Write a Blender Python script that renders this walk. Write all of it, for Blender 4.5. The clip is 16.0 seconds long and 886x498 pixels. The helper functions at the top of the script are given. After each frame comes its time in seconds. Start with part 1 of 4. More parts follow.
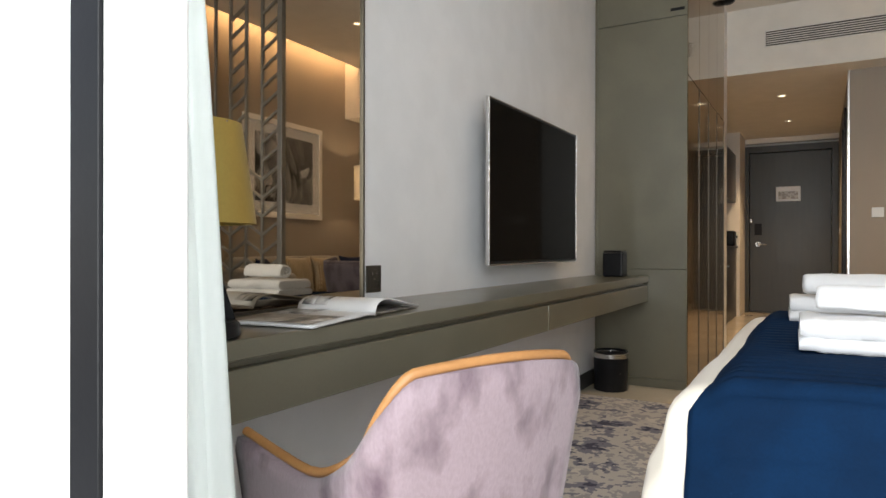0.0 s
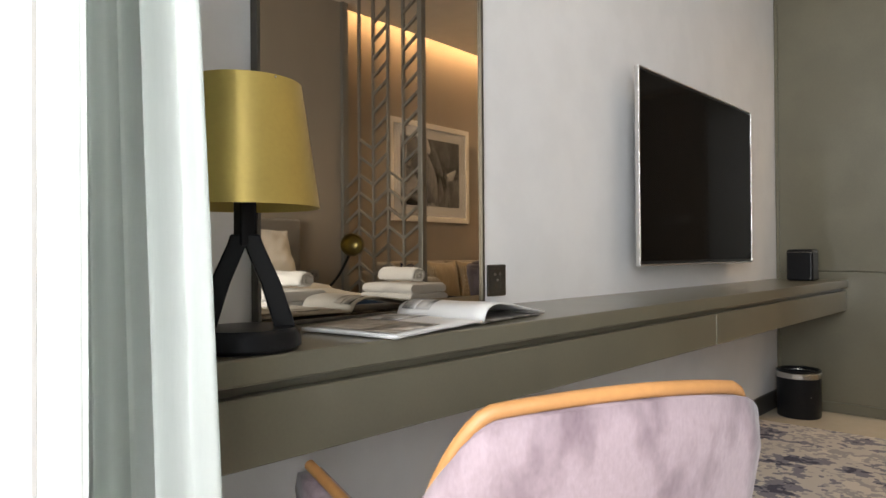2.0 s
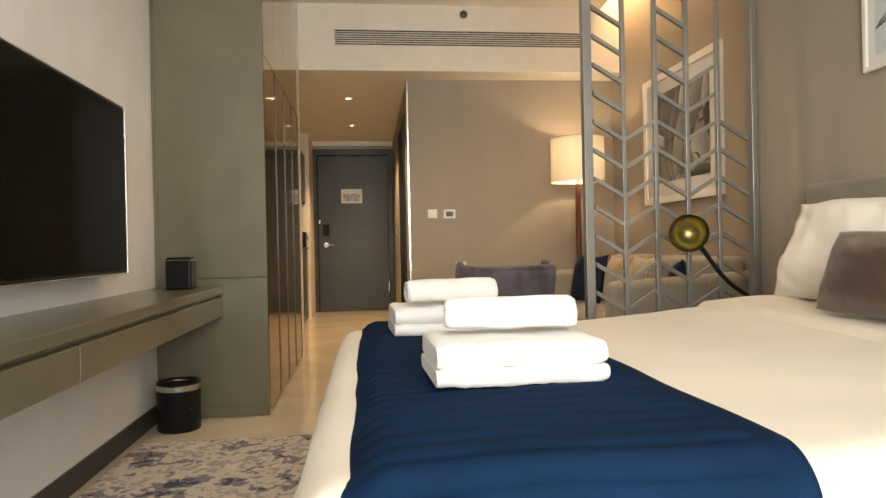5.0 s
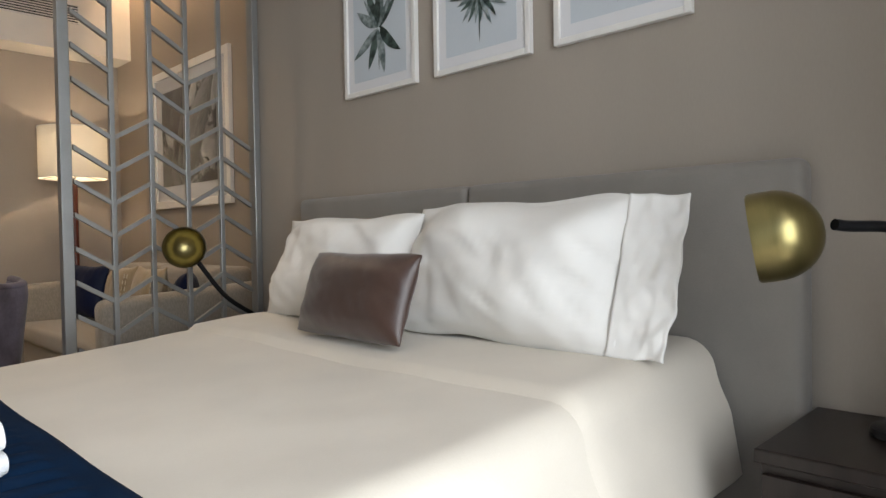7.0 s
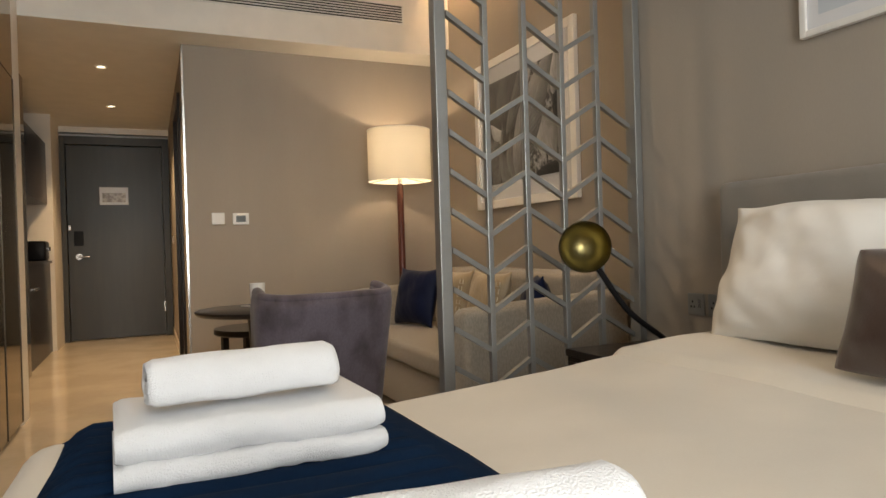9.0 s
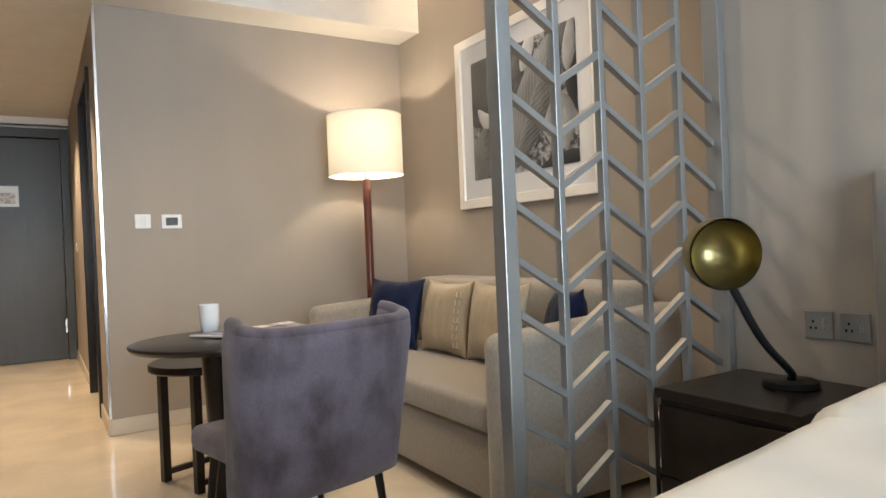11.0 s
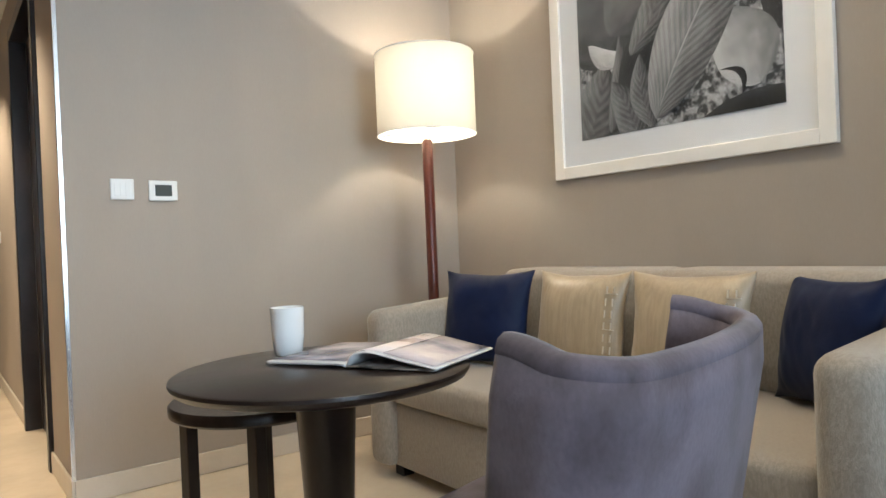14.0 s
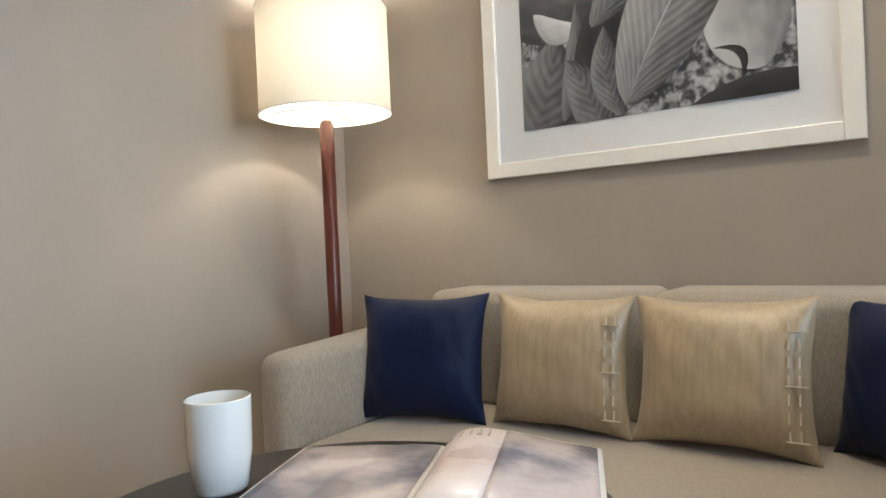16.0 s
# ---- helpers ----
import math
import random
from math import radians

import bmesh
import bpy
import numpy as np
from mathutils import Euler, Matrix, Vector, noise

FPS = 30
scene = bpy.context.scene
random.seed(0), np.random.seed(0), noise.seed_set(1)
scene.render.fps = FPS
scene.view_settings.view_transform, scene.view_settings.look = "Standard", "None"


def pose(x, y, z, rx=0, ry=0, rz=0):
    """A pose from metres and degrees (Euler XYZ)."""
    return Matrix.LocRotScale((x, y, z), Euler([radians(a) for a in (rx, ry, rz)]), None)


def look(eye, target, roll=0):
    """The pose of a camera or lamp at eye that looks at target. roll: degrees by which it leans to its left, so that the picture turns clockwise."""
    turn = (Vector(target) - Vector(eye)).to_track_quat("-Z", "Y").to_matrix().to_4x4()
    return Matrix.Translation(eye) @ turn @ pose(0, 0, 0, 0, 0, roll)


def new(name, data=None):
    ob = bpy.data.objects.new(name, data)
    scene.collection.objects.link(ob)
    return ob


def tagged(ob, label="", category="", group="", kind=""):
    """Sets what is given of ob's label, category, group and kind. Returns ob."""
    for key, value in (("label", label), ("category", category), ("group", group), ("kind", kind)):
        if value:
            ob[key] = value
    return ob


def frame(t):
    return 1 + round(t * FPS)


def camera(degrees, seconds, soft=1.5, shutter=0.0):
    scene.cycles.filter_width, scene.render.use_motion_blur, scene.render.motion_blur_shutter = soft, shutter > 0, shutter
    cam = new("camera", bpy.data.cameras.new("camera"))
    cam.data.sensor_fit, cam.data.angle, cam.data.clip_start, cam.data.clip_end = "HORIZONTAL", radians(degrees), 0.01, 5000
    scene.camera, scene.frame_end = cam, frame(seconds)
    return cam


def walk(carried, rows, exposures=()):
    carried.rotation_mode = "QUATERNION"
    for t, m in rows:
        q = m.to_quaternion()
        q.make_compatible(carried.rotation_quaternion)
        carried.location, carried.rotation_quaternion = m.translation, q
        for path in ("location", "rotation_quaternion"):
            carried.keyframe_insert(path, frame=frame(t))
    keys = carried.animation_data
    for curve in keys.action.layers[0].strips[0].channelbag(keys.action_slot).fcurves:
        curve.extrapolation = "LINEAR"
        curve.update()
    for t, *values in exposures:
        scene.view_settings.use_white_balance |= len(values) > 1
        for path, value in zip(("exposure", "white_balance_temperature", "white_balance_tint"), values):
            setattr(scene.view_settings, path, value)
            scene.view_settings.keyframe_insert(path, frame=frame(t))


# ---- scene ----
cam = camera(67.7, 16.0)
PATH = [
    (0, (0.326, 0.072, 0.922), (-0.668, 1.807, 0.92), 0.1),
    (0.5, (0.265, 0.222, 0.909), (-0.764, 1.937, 0.913), -0.0),
    (1, (0.253, 0.32, 0.873), (-0.904, 1.95, 0.888), -0.3),
    (1.5, (0.241, 0.376, 0.87), (-1.089, 1.87, 0.891), -0.4),
    (2, (0.215, 0.409, 0.891), (-1.162, 1.86, 0.91), -0.4),
    (2.5, (0.155, 0.463, 0.951), (-1.217, 1.919, 0.964), -0.7),
    (3, (0.094, 0.504, 1.002), (-1.101, 2.108, 1.015), -0.9),
    (3.5, (0.086, 0.539, 1.033), (-0.761, 2.352, 1.036), -0.9),
    (4, (0.076, 0.622, 1.008), (-0.46, 2.549, 1.008), -1.1),
    (4.5, (0.105, 0.711, 0.971), (-0.059, 2.704, 0.963), -1.2),
    (5, (0.142, 0.744, 0.941), (0.367, 2.731, 0.931), -1.2),
    (5.2, (0.16, 0.736, 0.936), (0.551, 2.697, 0.927), -1.2),
    (7.3, (0.433, 0.987, 1.017), (1.879, 2.369, 0.972), -0.9),
    (7.5, (0.445, 1.093, 1.017), (1.875, 2.49, 0.962), -1.0),
    (8, (0.381, 1.347, 1.009), (1.724, 2.829, 0.97), -1.1),
    (8.5, (0.333, 1.586, 0.985), (1.438, 3.253, 0.956), -1.6),
    (9, (0.278, 1.823, 0.994), (1.091, 3.65, 0.984), -1.7),
    (11.3, (0.186, 2.793, 1.042), (1.32, 4.44, 1.031), -2.2),
    (11.5, (0.171, 2.879, 1.052), (1.368, 4.481, 1.039), -2.0),
    (12, (0.175, 3.104, 1.052), (1.455, 4.64, 1.02), -2.3),
    (12.5, (0.182, 3.349, 1.048), (1.475, 4.874, 1.013), -2.4),
    (13, (0.152, 3.58, 1.017), (1.411, 5.134, 0.994), -2.3),
    (13.5, (0.123, 3.815, 0.986), (1.35, 5.394, 0.972), -2.3),
    (14, (0.114, 4.007, 0.955), (1.343, 5.584, 0.946), -2.4),
    (14.5, (0.135, 4.224, 0.939), (1.434, 5.744, 0.917), -2.5),
    (15, (0.157, 4.435, 0.922), (1.565, 5.855, 0.9), -2.5),
    (15.5, (0.191, 4.653, 0.935), (1.717, 5.947, 0.914), -2.5),
    (16, (0.303, 4.814, 1.002), (1.925, 5.984, 0.987), -2.6),
]
walk(cam, [(t, look(eye, target, roll)) for t, eye, target, roll in PATH],
     exposures=[(0, -0.24, 6900, 10), (1.0, 0.0, 6900, 11), (1.5, 0.0, 6900, 11), (2.5, 0.06, 7300, 12), (3.5, 0.22, 7400, 12), (4.5, 0.22, 8000, 10), (5.2, 0.08, 8500, 10), (7.3, -0.38, 6500, 10), (8, -0.36, 6600, 10), (8.5, -0.33, 7500, 10), (9.2, -0.10, 7300, 10), (11.3, 0.65, 5800, 5), (12.5, 0.75, 5500, 3), (16, 0.72, 5400, 2)])

# ---- world and lights ----
world = bpy.data.worlds.new("world")
scene.world = world
world.use_nodes = True
wn = world.node_tree.nodes
sky = wn.new("ShaderNodeTexSky")
sky.sky_type, sky.sun_disc, sky.sun_elevation, sky.sun_rotation = "NISHITA", False, radians(50), radians(200)
wn["Background"].inputs[1].default_value = 0.12
world.node_tree.links.new(sky.outputs[0], wn["Background"].inputs[0])


def lamp(name, kind, m, power, colour=(1, 1, 1), **settings):
    data = bpy.data.lights.new(name, kind)
    data.energy, data.color = power, colour
    for key, value in settings.items():
        if key == "size":
            data.shape = "RECTANGLE"
            data.size, data.size_y = value
        elif key == "radius":
            data.shadow_soft_size = value
        elif key == "cone":
            data.spot_size, data.spot_blend = radians(value), 0.6
    ob = new(name, data)
    ob.matrix_world = m
    return ob


WARM = (1.0, 0.66, 0.36)
lamp("window_daylight", "AREA", look((0.5, -0.9, 1.55), (0.15, 3.0, 1.3)), 248, (0.86, 0.93, 1.0), size=(3.0, 2.6))
lamp("floor_lamp_bulb", "POINT", pose(2.05, 6.58, 1.72), 10, (1.0, 0.80, 0.58), radius=0.02)
lamp("cove_strip", "AREA", look((2.36, 5.4, 3.22), (2.56, 5.4, 3.1)), 20, WARM, size=(2.4, 0.05))
for y in (7.75, 9.3):
    lamp("downlight_beam", "SPOT", look((-0.03, y, 2.505), (-0.03, y, 0)), 190, (1.0, 0.70, 0.42), radius=0.04, cone=110)
for x, y, power in ((0.55, 2.2, 18), (0.55, 4.6, 48), (1.4, 5.3, 70)):
    lamp("downlight_beam", "SPOT", look((x, y, 3.085), (x, y, 0)), power, (1.0, 0.76, 0.50), radius=0.05, cone=125)


# ---- materials ----
def material(name, colour, rough=0.6, metal=0.0, vary=0.12, scale=6.0, grain=90.0, bump=0.1, sheen=0.0, coat=0.0, stretch=(1, 1, 1), second=None, mix=(0.4, 0.6)):
    """A surface with broad and fine variation; second: a colour that the broad pattern blends towards."""
    m = bpy.data.materials.new(name)
    m.use_nodes = True
    n, link = m.node_tree.nodes, m.node_tree.links.new
    p = n["Principled BSDF"]
    p.inputs["Roughness"].default_value, p.inputs["Metallic"].default_value = rough, metal
    p.inputs["Sheen Weight"].default_value, p.inputs["Coat Weight"].default_value = sheen, coat
    co, mp = n.new("ShaderNodeTexCoord"), n.new("ShaderNodeMapping")
    mp.inputs["Scale"].default_value = stretch
    link(co.outputs["Object"], mp.inputs[0])
    big, fine = n.new("ShaderNodeTexNoise"), n.new("ShaderNodeTexNoise")
    for node, s, d in ((big, scale, 4), (fine, grain, 3)):
        node.inputs["Scale"].default_value, node.inputs["Detail"].default_value = s, d
        link(mp.outputs[0], node.inputs["Vector"])
    ramp = n.new("ShaderNodeValToRGB")
    ramp.color_ramp.elements[0].position, ramp.color_ramp.elements[1].position = mix
    a = [c * (1 - vary) for c in colour]
    b = second or [min(1, c * (1 + vary)) for c in colour]
    ramp.color_ramp.elements[0].color, ramp.color_ramp.elements[1].color = (*a, 1), (*b, 1)
    link(big.outputs[0], ramp.inputs[0])
    over = n.new("ShaderNodeMix")
    over.data_type, over.blend_type = "RGBA", "OVERLAY"
    over.inputs[0].default_value = min(1.0, vary * 1.6)
    link(ramp.outputs[0], over.inputs[6])
    link(fine.outputs[0], over.inputs[7])
    link(over.outputs[2], p.inputs["Base Color"])
    rr = n.new("ShaderNodeMapRange")
    rr.inputs[3].default_value, rr.inputs[4].default_value = max(0.02, rough * 0.85), min(1, rough * 1.15)
    link(big.outputs[0], rr.inputs[0])
    link(rr.outputs[0], p.inputs["Roughness"])
    if bump:
        bp = n.new("ShaderNodeBump")
        bp.inputs["Strength"].default_value, bp.inputs["Distance"].default_value = bump, 0.004
        link(fine.outputs[0], bp.inputs["Height"])
        link(bp.outputs[0], p.inputs["Normal"])
    return m


WALL_WHITE = material("white_wall_paint", (0.74, 0.735, 0.74), 0.75, vary=0.02, bump=0.05, grain=150)
WALL_TAUPE = material("taupe_wallcovering", (0.36, 0.315, 0.27), 0.8, vary=0.025, bump=0.07, grain=220, scale=3, stretch=(1, 1, 0.25))
CEILING = material("ceiling_paint", (0.80, 0.77, 0.72), 0.85, vary=0.02, bump=0.03)
TRIM_WHITE = material("white_trim_paint", (0.80, 0.79, 0.77), 0.4, vary=0.02, bump=0.02)
STONE = material("polished_beige_stone", (0.74, 0.64, 0.50), 0.14, vary=0.06, scale=2.5, grain=30, bump=0.01, coat=0.3)
SKIRT = material("beige_skirting", (0.60, 0.54, 0.46), 0.35, vary=0.03, bump=0.02)
SKIRT_DARK = material("dark_skirting", (0.045, 0.042, 0.04), 0.4, vary=0.05, bump=0.02)
LACQUER = material("olive_grey_lacquer", (0.140, 0.128, 0.090), 0.30, vary=0.05, scale=4, grain=160, bump=0.03, coat=0.25)
BRONZE = material("bronze_gloss_panel", (0.30, 0.22, 0.12), 0.07, metal=0.9, vary=0.05, scale=2, bump=0.01)
DOOR = material("dark_grey_door_laminate", (0.036, 0.034, 0.026), 0.38, vary=0.08, scale=3, grain=120, bump=0.05, stretch=(6, 6, 0.6))
STEEL = material("brushed_steel", (0.62, 0.61, 0.60), 0.25, metal=1.0, vary=0.04, grain=200, bump=0.02)
SCREEN_METAL = material("silver_painted_metal", (0.30, 0.305, 0.30), 0.34, metal=0.55, vary=0.04, grain=160, bump=0.03)
BLACK = material("black_plastic", (0.012, 0.012, 0.013), 0.32, vary=0.05, bump=0.03)
SCREEN = material("black_glass_panel", (0.006, 0.005, 0.004), 0.08, vary=0.02, bump=0.0)
for _m, _v in ((SCREEN, 0.02), (BLACK, 0.12)):
    _m.node_tree.nodes["Principled BSDF"].inputs["Specular IOR Level"].default_value = _v
GUNMETAL = material("dark_metal_plate", (0.11, 0.10, 0.085), 0.35, metal=0.8, vary=0.05, bump=0.02)
BRASS = material("brushed_brass", (0.25, 0.205, 0.085), 0.30, metal=0.9, vary=0.06, scale=3, grain=60, bump=0.02, stretch=(1, 1, 14))
GOLD_SHADE = material("gold_lacquered_shade", (0.50, 0.36, 0.10), 0.38, metal=0.55, vary=0.04, grain=120, bump=0.03)
WOOD_DARK = material("espresso_wood", (0.016, 0.011, 0.009), 0.30, vary=0.18, scale=5, grain=60, bump=0.06, coat=0.1, stretch=(1, 8, 1))
WOOD_RED = material("red_brown_wood", (0.095, 0.022, 0.012), 0.32, vary=0.2, scale=10, grain=70, bump=0.05, stretch=(8, 8, 0.6))
LINEN = material("white_cotton", (0.80, 0.785, 0.755), 0.85, vary=0.02, grain=260, bump=0.08, sheen=0.15)
DUVET = material("ivory_duvet_cotton", (0.67, 0.615, 0.53), 0.8, vary=0.03, scale=3, grain=240, bump=0.08, sheen=0.2)
TOWEL = material("white_terry", (0.77, 0.77, 0.78), 0.95, vary=0.03, grain=420, bump=0.75, sheen=0.3)
NAVY = material("navy_velvet", (0.0022, 0.015, 0.044), 0.9, vary=0.12, scale=7, grain=160, bump=0.12, sheen=0.0)
NAVY_SATIN = material("navy_satin_cotton", (0.004, 0.010, 0.043), 0.5, vary=0.1, grain=160, bump=0.1, sheen=0.06)
BROWN_SATIN = material("brown_satin", (0.055, 0.028, 0.020), 0.36, vary=0.1, scale=5, grain=200, bump=0.1, sheen=0.2)
GOLD_SATIN = material("gold_grey_satin", (0.37, 0.295, 0.195), 0.34, vary=0.07, scale=26, grain=160, bump=0.16, sheen=0.25, stretch=(3, 3, 0.22))
STITCH = material("ivory_stitch", (0.58, 0.51, 0.40), 0.5, vary=0.03)
SOFA = material("taupe_chenille", (0.32, 0.285, 0.24), 0.85, vary=0.085, scale=130, grain=340, bump=0.45, sheen=0.35, stretch=(1, 1, 0.4))
HEADBOARD = material("grey_upholstery", (0.235, 0.215, 0.195), 0.85, vary=0.04, grain=320, bump=0.25, sheen=0.2)
VELVET_PINK = material("mauve_velvet", (0.12, 0.078, 0.095), 0.7, vary=0.10, scale=8, grain=130, bump=0.12, sheen=0.2, second=(0.29, 0.22, 0.24), mix=(0.33, 0.54), stretch=(1.7, 1.7, 0.75))
VELVET_GREY = material("grey_violet_velvet", (0.072, 0.057, 0.066), 0.7, vary=0.14, scale=7, grain=120, bump=0.12, sheen=0.2, second=(0.125, 0.106, 0.130), mix=(0.34, 0.58), stretch=(1.2, 1.2, 0.8))
LEATHER_TAN = material("tan_leather_piping", (0.42, 0.20, 0.07), 0.45, vary=0.08, bump=0.1)
CERAMIC = material("white_ceramic", (0.82, 0.82, 0.80), 0.15, vary=0.01, bump=0.0, coat=0.3)
PAPER = material("magazine_paper", (0.74, 0.73, 0.72), 0.3, vary=0.03, bump=0.02)
PRINT_GREY = material("printed_photo_grey", (0.10, 0.10, 0.10), 0.3, vary=0.2, scale=22, grain=60, bump=0.0, second=(0.55, 0.53, 0.52), mix=(0.42, 0.6))
PRINT_AND_GAP_SHADE = material("dark_print_and_gap_shade", (0.05, 0.045, 0.04), 0.3, vary=0.2, scale=26, bump=0.0, second=(0.28, 0.25, 0.22))
PRINT_TAN = material("printed_photo_tan", (0.30, 0.25, 0.20), 0.3, vary=0.2, scale=26, bump=0.0, second=(0.55, 0.50, 0.44))
PRINT_LILAC = material("printed_page_lilac", (0.17, 0.17, 0.23), 0.25, vary=0.06, scale=7, bump=0.0, second=(0.56, 0.51, 0.55))
PRINT_PINK = material("printed_page_pink", (0.60, 0.50, 0.50), 0.28, vary=0.08, scale=6, bump=0.0, second=(0.76, 0.70, 0.72))
PLASTIC_WHITE = material("white_plastic", (0.78, 0.78, 0.77), 0.35, vary=0.01, bump=0.0)
LCD = material("grey_display", (0.06, 0.065, 0.06), 0.2, vary=0.03, bump=0.0)
MAT_BOARD = material("white_mat_board", (0.74, 0.74, 0.76), 0.7, vary=0.01, bump=0.02)
FRAME_WHITE = material("white_frame_lacquer", (0.80, 0.78, 0.75), 0.35, vary=0.02, bump=0.02)
PRINT_PALE = material("pale_blue_print_paper", (0.58, 0.63, 0.68), 0.5, vary=0.02, scale=2, bump=0.0)
INK_BLACK = material("green_black_ink", (0.015, 0.030, 0.025), 0.5, vary=0.3, scale=30, bump=0.0, second=(0.08, 0.12, 0.11))
INK_GREY = material("grey_green_ink", (0.12, 0.17, 0.17), 0.5, vary=0.3, scale=30, bump=0.0, second=(0.30, 0.35, 0.36))
CONCRETE = material("balcony_concrete", (0.42, 0.41, 0.39), 0.8, vary=0.08)

for _m, _v in ((NAVY, 0.08), (NAVY_SATIN, 0.18), (VELVET_PINK, 0.15), (VELVET_GREY, 0.15), (WOOD_DARK, 0.3), (TOWEL, 0.1), (DUVET, 0.15), (LINEN, 0.15), (SOFA, 0.15)):
    _m.node_tree.nodes["Principled BSDF"].inputs["Specular IOR Level"].default_value = _v


def simple_nodes(name):
    m = bpy.data.materials.new(name)
    m.use_nodes = True
    return m, m.node_tree.nodes, m.node_tree.links.new, m.node_tree.nodes["Principled BSDF"]


MIRROR, _, _, _p = simple_nodes("smoked_bronze_mirror")
_p.inputs["Base Color"].default_value, _p.inputs["Metallic"].default_value, _p.inputs["Roughness"].default_value = (0.60, 0.53, 0.43, 1), 1, 0.015
GLASS, _, _, _p = simple_nodes("clear_glass")
_p.inputs["Transmission Weight"].default_value, _p.inputs["Roughness"].default_value, _p.inputs["IOR"].default_value = 1, 0.0, 1.1
SHADE, _n, _link, _p = simple_nodes("cream_lampshade_cloth")
_p.inputs["Base Color"].default_value, _p.inputs["Roughness"].default_value = (0.88, 0.82, 0.70, 1), 0.8
_t, _a = _n.new("ShaderNodeBsdfTranslucent"), _n.new("ShaderNodeMixShader")
_t.inputs[0].default_value = (0.50, 0.465, 0.39, 1)
_a.inputs[0].default_value = 0.17
_link(_p.outputs[0], _a.inputs[1])
_link(_t.outputs[0], _a.inputs[2])
_link(_a.outputs[0], _n["Material Output"].inputs[0])
GLOW, _, _, _p = simple_nodes("lit_downlight_lens")
_p.inputs["Emission Color"].default_value, _p.inputs["Emission Strength"].default_value = (1, 0.86, 0.62, 1), 9


def curtain_cloth(name, front, through_colour, share):
    """Woven cloth that lets part of the light through."""
    m, n, link, p = simple_nodes(name)
    p.inputs["Roughness"].default_value = 0.9
    co, mp, weave = n.new("ShaderNodeTexCoord"), n.new("ShaderNodeMapping"), n.new("ShaderNodeTexNoise")
    mp.inputs["Scale"].default_value = (1, 1, 0.12)
    weave.inputs["Scale"].default_value, weave.inputs["Detail"].default_value = 260, 3
    link(co.outputs["Object"], mp.inputs[0])
    link(mp.outputs[0], weave.inputs["Vector"])
    ramp = n.new("ShaderNodeValToRGB")
    ramp.color_ramp.elements[0].color = (*[c * 0.86 for c in front], 1)
    ramp.color_ramp.elements[1].color = (*front, 1)
    link(weave.outputs[0], ramp.inputs[0])
    link(ramp.outputs[0], p.inputs["Base Color"])
    bp = n.new("ShaderNodeBump")
    bp.inputs["Strength"].default_value, bp.inputs["Distance"].default_value = 0.15, 0.003
    link(weave.outputs[0], bp.inputs["Height"])
    link(bp.outputs[0], p.inputs["Normal"])
    t, a = n.new("ShaderNodeBsdfTranslucent"), n.new("ShaderNodeMixShader")
    t.inputs[0].default_value = (*through_colour, 1)
    a.inputs[0].default_value = share
    link(p.outputs[0], a.inputs[1])
    link(t.outputs[0], a.inputs[2])
    link(a.outputs[0], n["Material Output"].inputs[0])
    return m


SHEER = curtain_cloth("white_sheer_cloth", (0.86, 0.87, 0.86), (0.9, 0.92, 0.9), 0.5)
CURTAIN = curtain_cloth("pale_curtain_cloth", (0.50, 0.52, 0.50), (0.58, 0.62, 0.60), 0.62)

# distressed rug: blocky flecks in grey, cream and slate
RUG, _n, _link, _p = simple_nodes("distressed_woven_rug")
_p.inputs["Roughness"].default_value = 0.95
_co = _n.new("ShaderNodeTexCoord")
_cell = _n.new("ShaderNodeTexVoronoi")
_cell.distance, _cell.inputs["Scale"].default_value = "CHEBYCHEV", 52
_link(_co.outputs["Object"], _cell.inputs["Vector"])
_broad = _n.new("ShaderNodeTexNoise")
_broad.inputs["Scale"].default_value, _broad.inputs["Detail"].default_value, _broad.inputs["Roughness"].default_value = 4.2, 7, 0.72
_link(_cell.outputs["Position"], _broad.inputs["Vector"])
_ramp = _n.new("ShaderNodeValToRGB")
_ramp.color_ramp.interpolation = "CONSTANT"
_e = _ramp.color_ramp.elements
_e[0].position, _e[0].color = 0.0, (0.065, 0.065, 0.10, 1)
_e[1].position, _e[1].color = 0.40, (0.22, 0.21, 0.25, 1)
for _pos, _col in ((0.455, (0.58, 0.53, 0.48, 1)), (0.53, (0.38, 0.35, 0.35, 1)), (0.575, (0.66, 0.60, 0.53, 1)), (0.64, (0.27, 0.26, 0.31, 1))):
    _x = _e.new(_pos)
    _x.color = _col
_link(_broad.outputs[0], _ramp.inputs[0])
_link(_ramp.outputs[0], _p.inputs["Base Color"])
_pile, _b = _n.new("ShaderNodeTexNoise"), _n.new("ShaderNodeBump")
_pile.inputs["Scale"].default_value, _b.inputs["Strength"].default_value, _b.inputs["Distance"].default_value = 500, 0.5, 0.004
_link(_co.outputs["Object"], _pile.inputs["Vector"])
_link(_pile.outputs[0], _b.inputs["Height"])
_link(_b.outputs[0], _p.inputs["Normal"])


# ---- mesh helpers ----
def finish(name, bm, mat, parent=None, smooth=False, **tags):
    me = bpy.data.meshes.new(name)
    bmesh.ops.recalc_face_normals(bm, faces=bm.faces)
    for f in bm.faces:
        f.smooth = smooth
    bm.to_mesh(me)
    bm.free()
    for one in (mat if isinstance(mat, (list, tuple)) else [mat]):
        me.materials.append(one)
    ob = new(name, me)
    if parent:
        ob.parent = parent
    return tagged(ob, **tags) if tags else ob


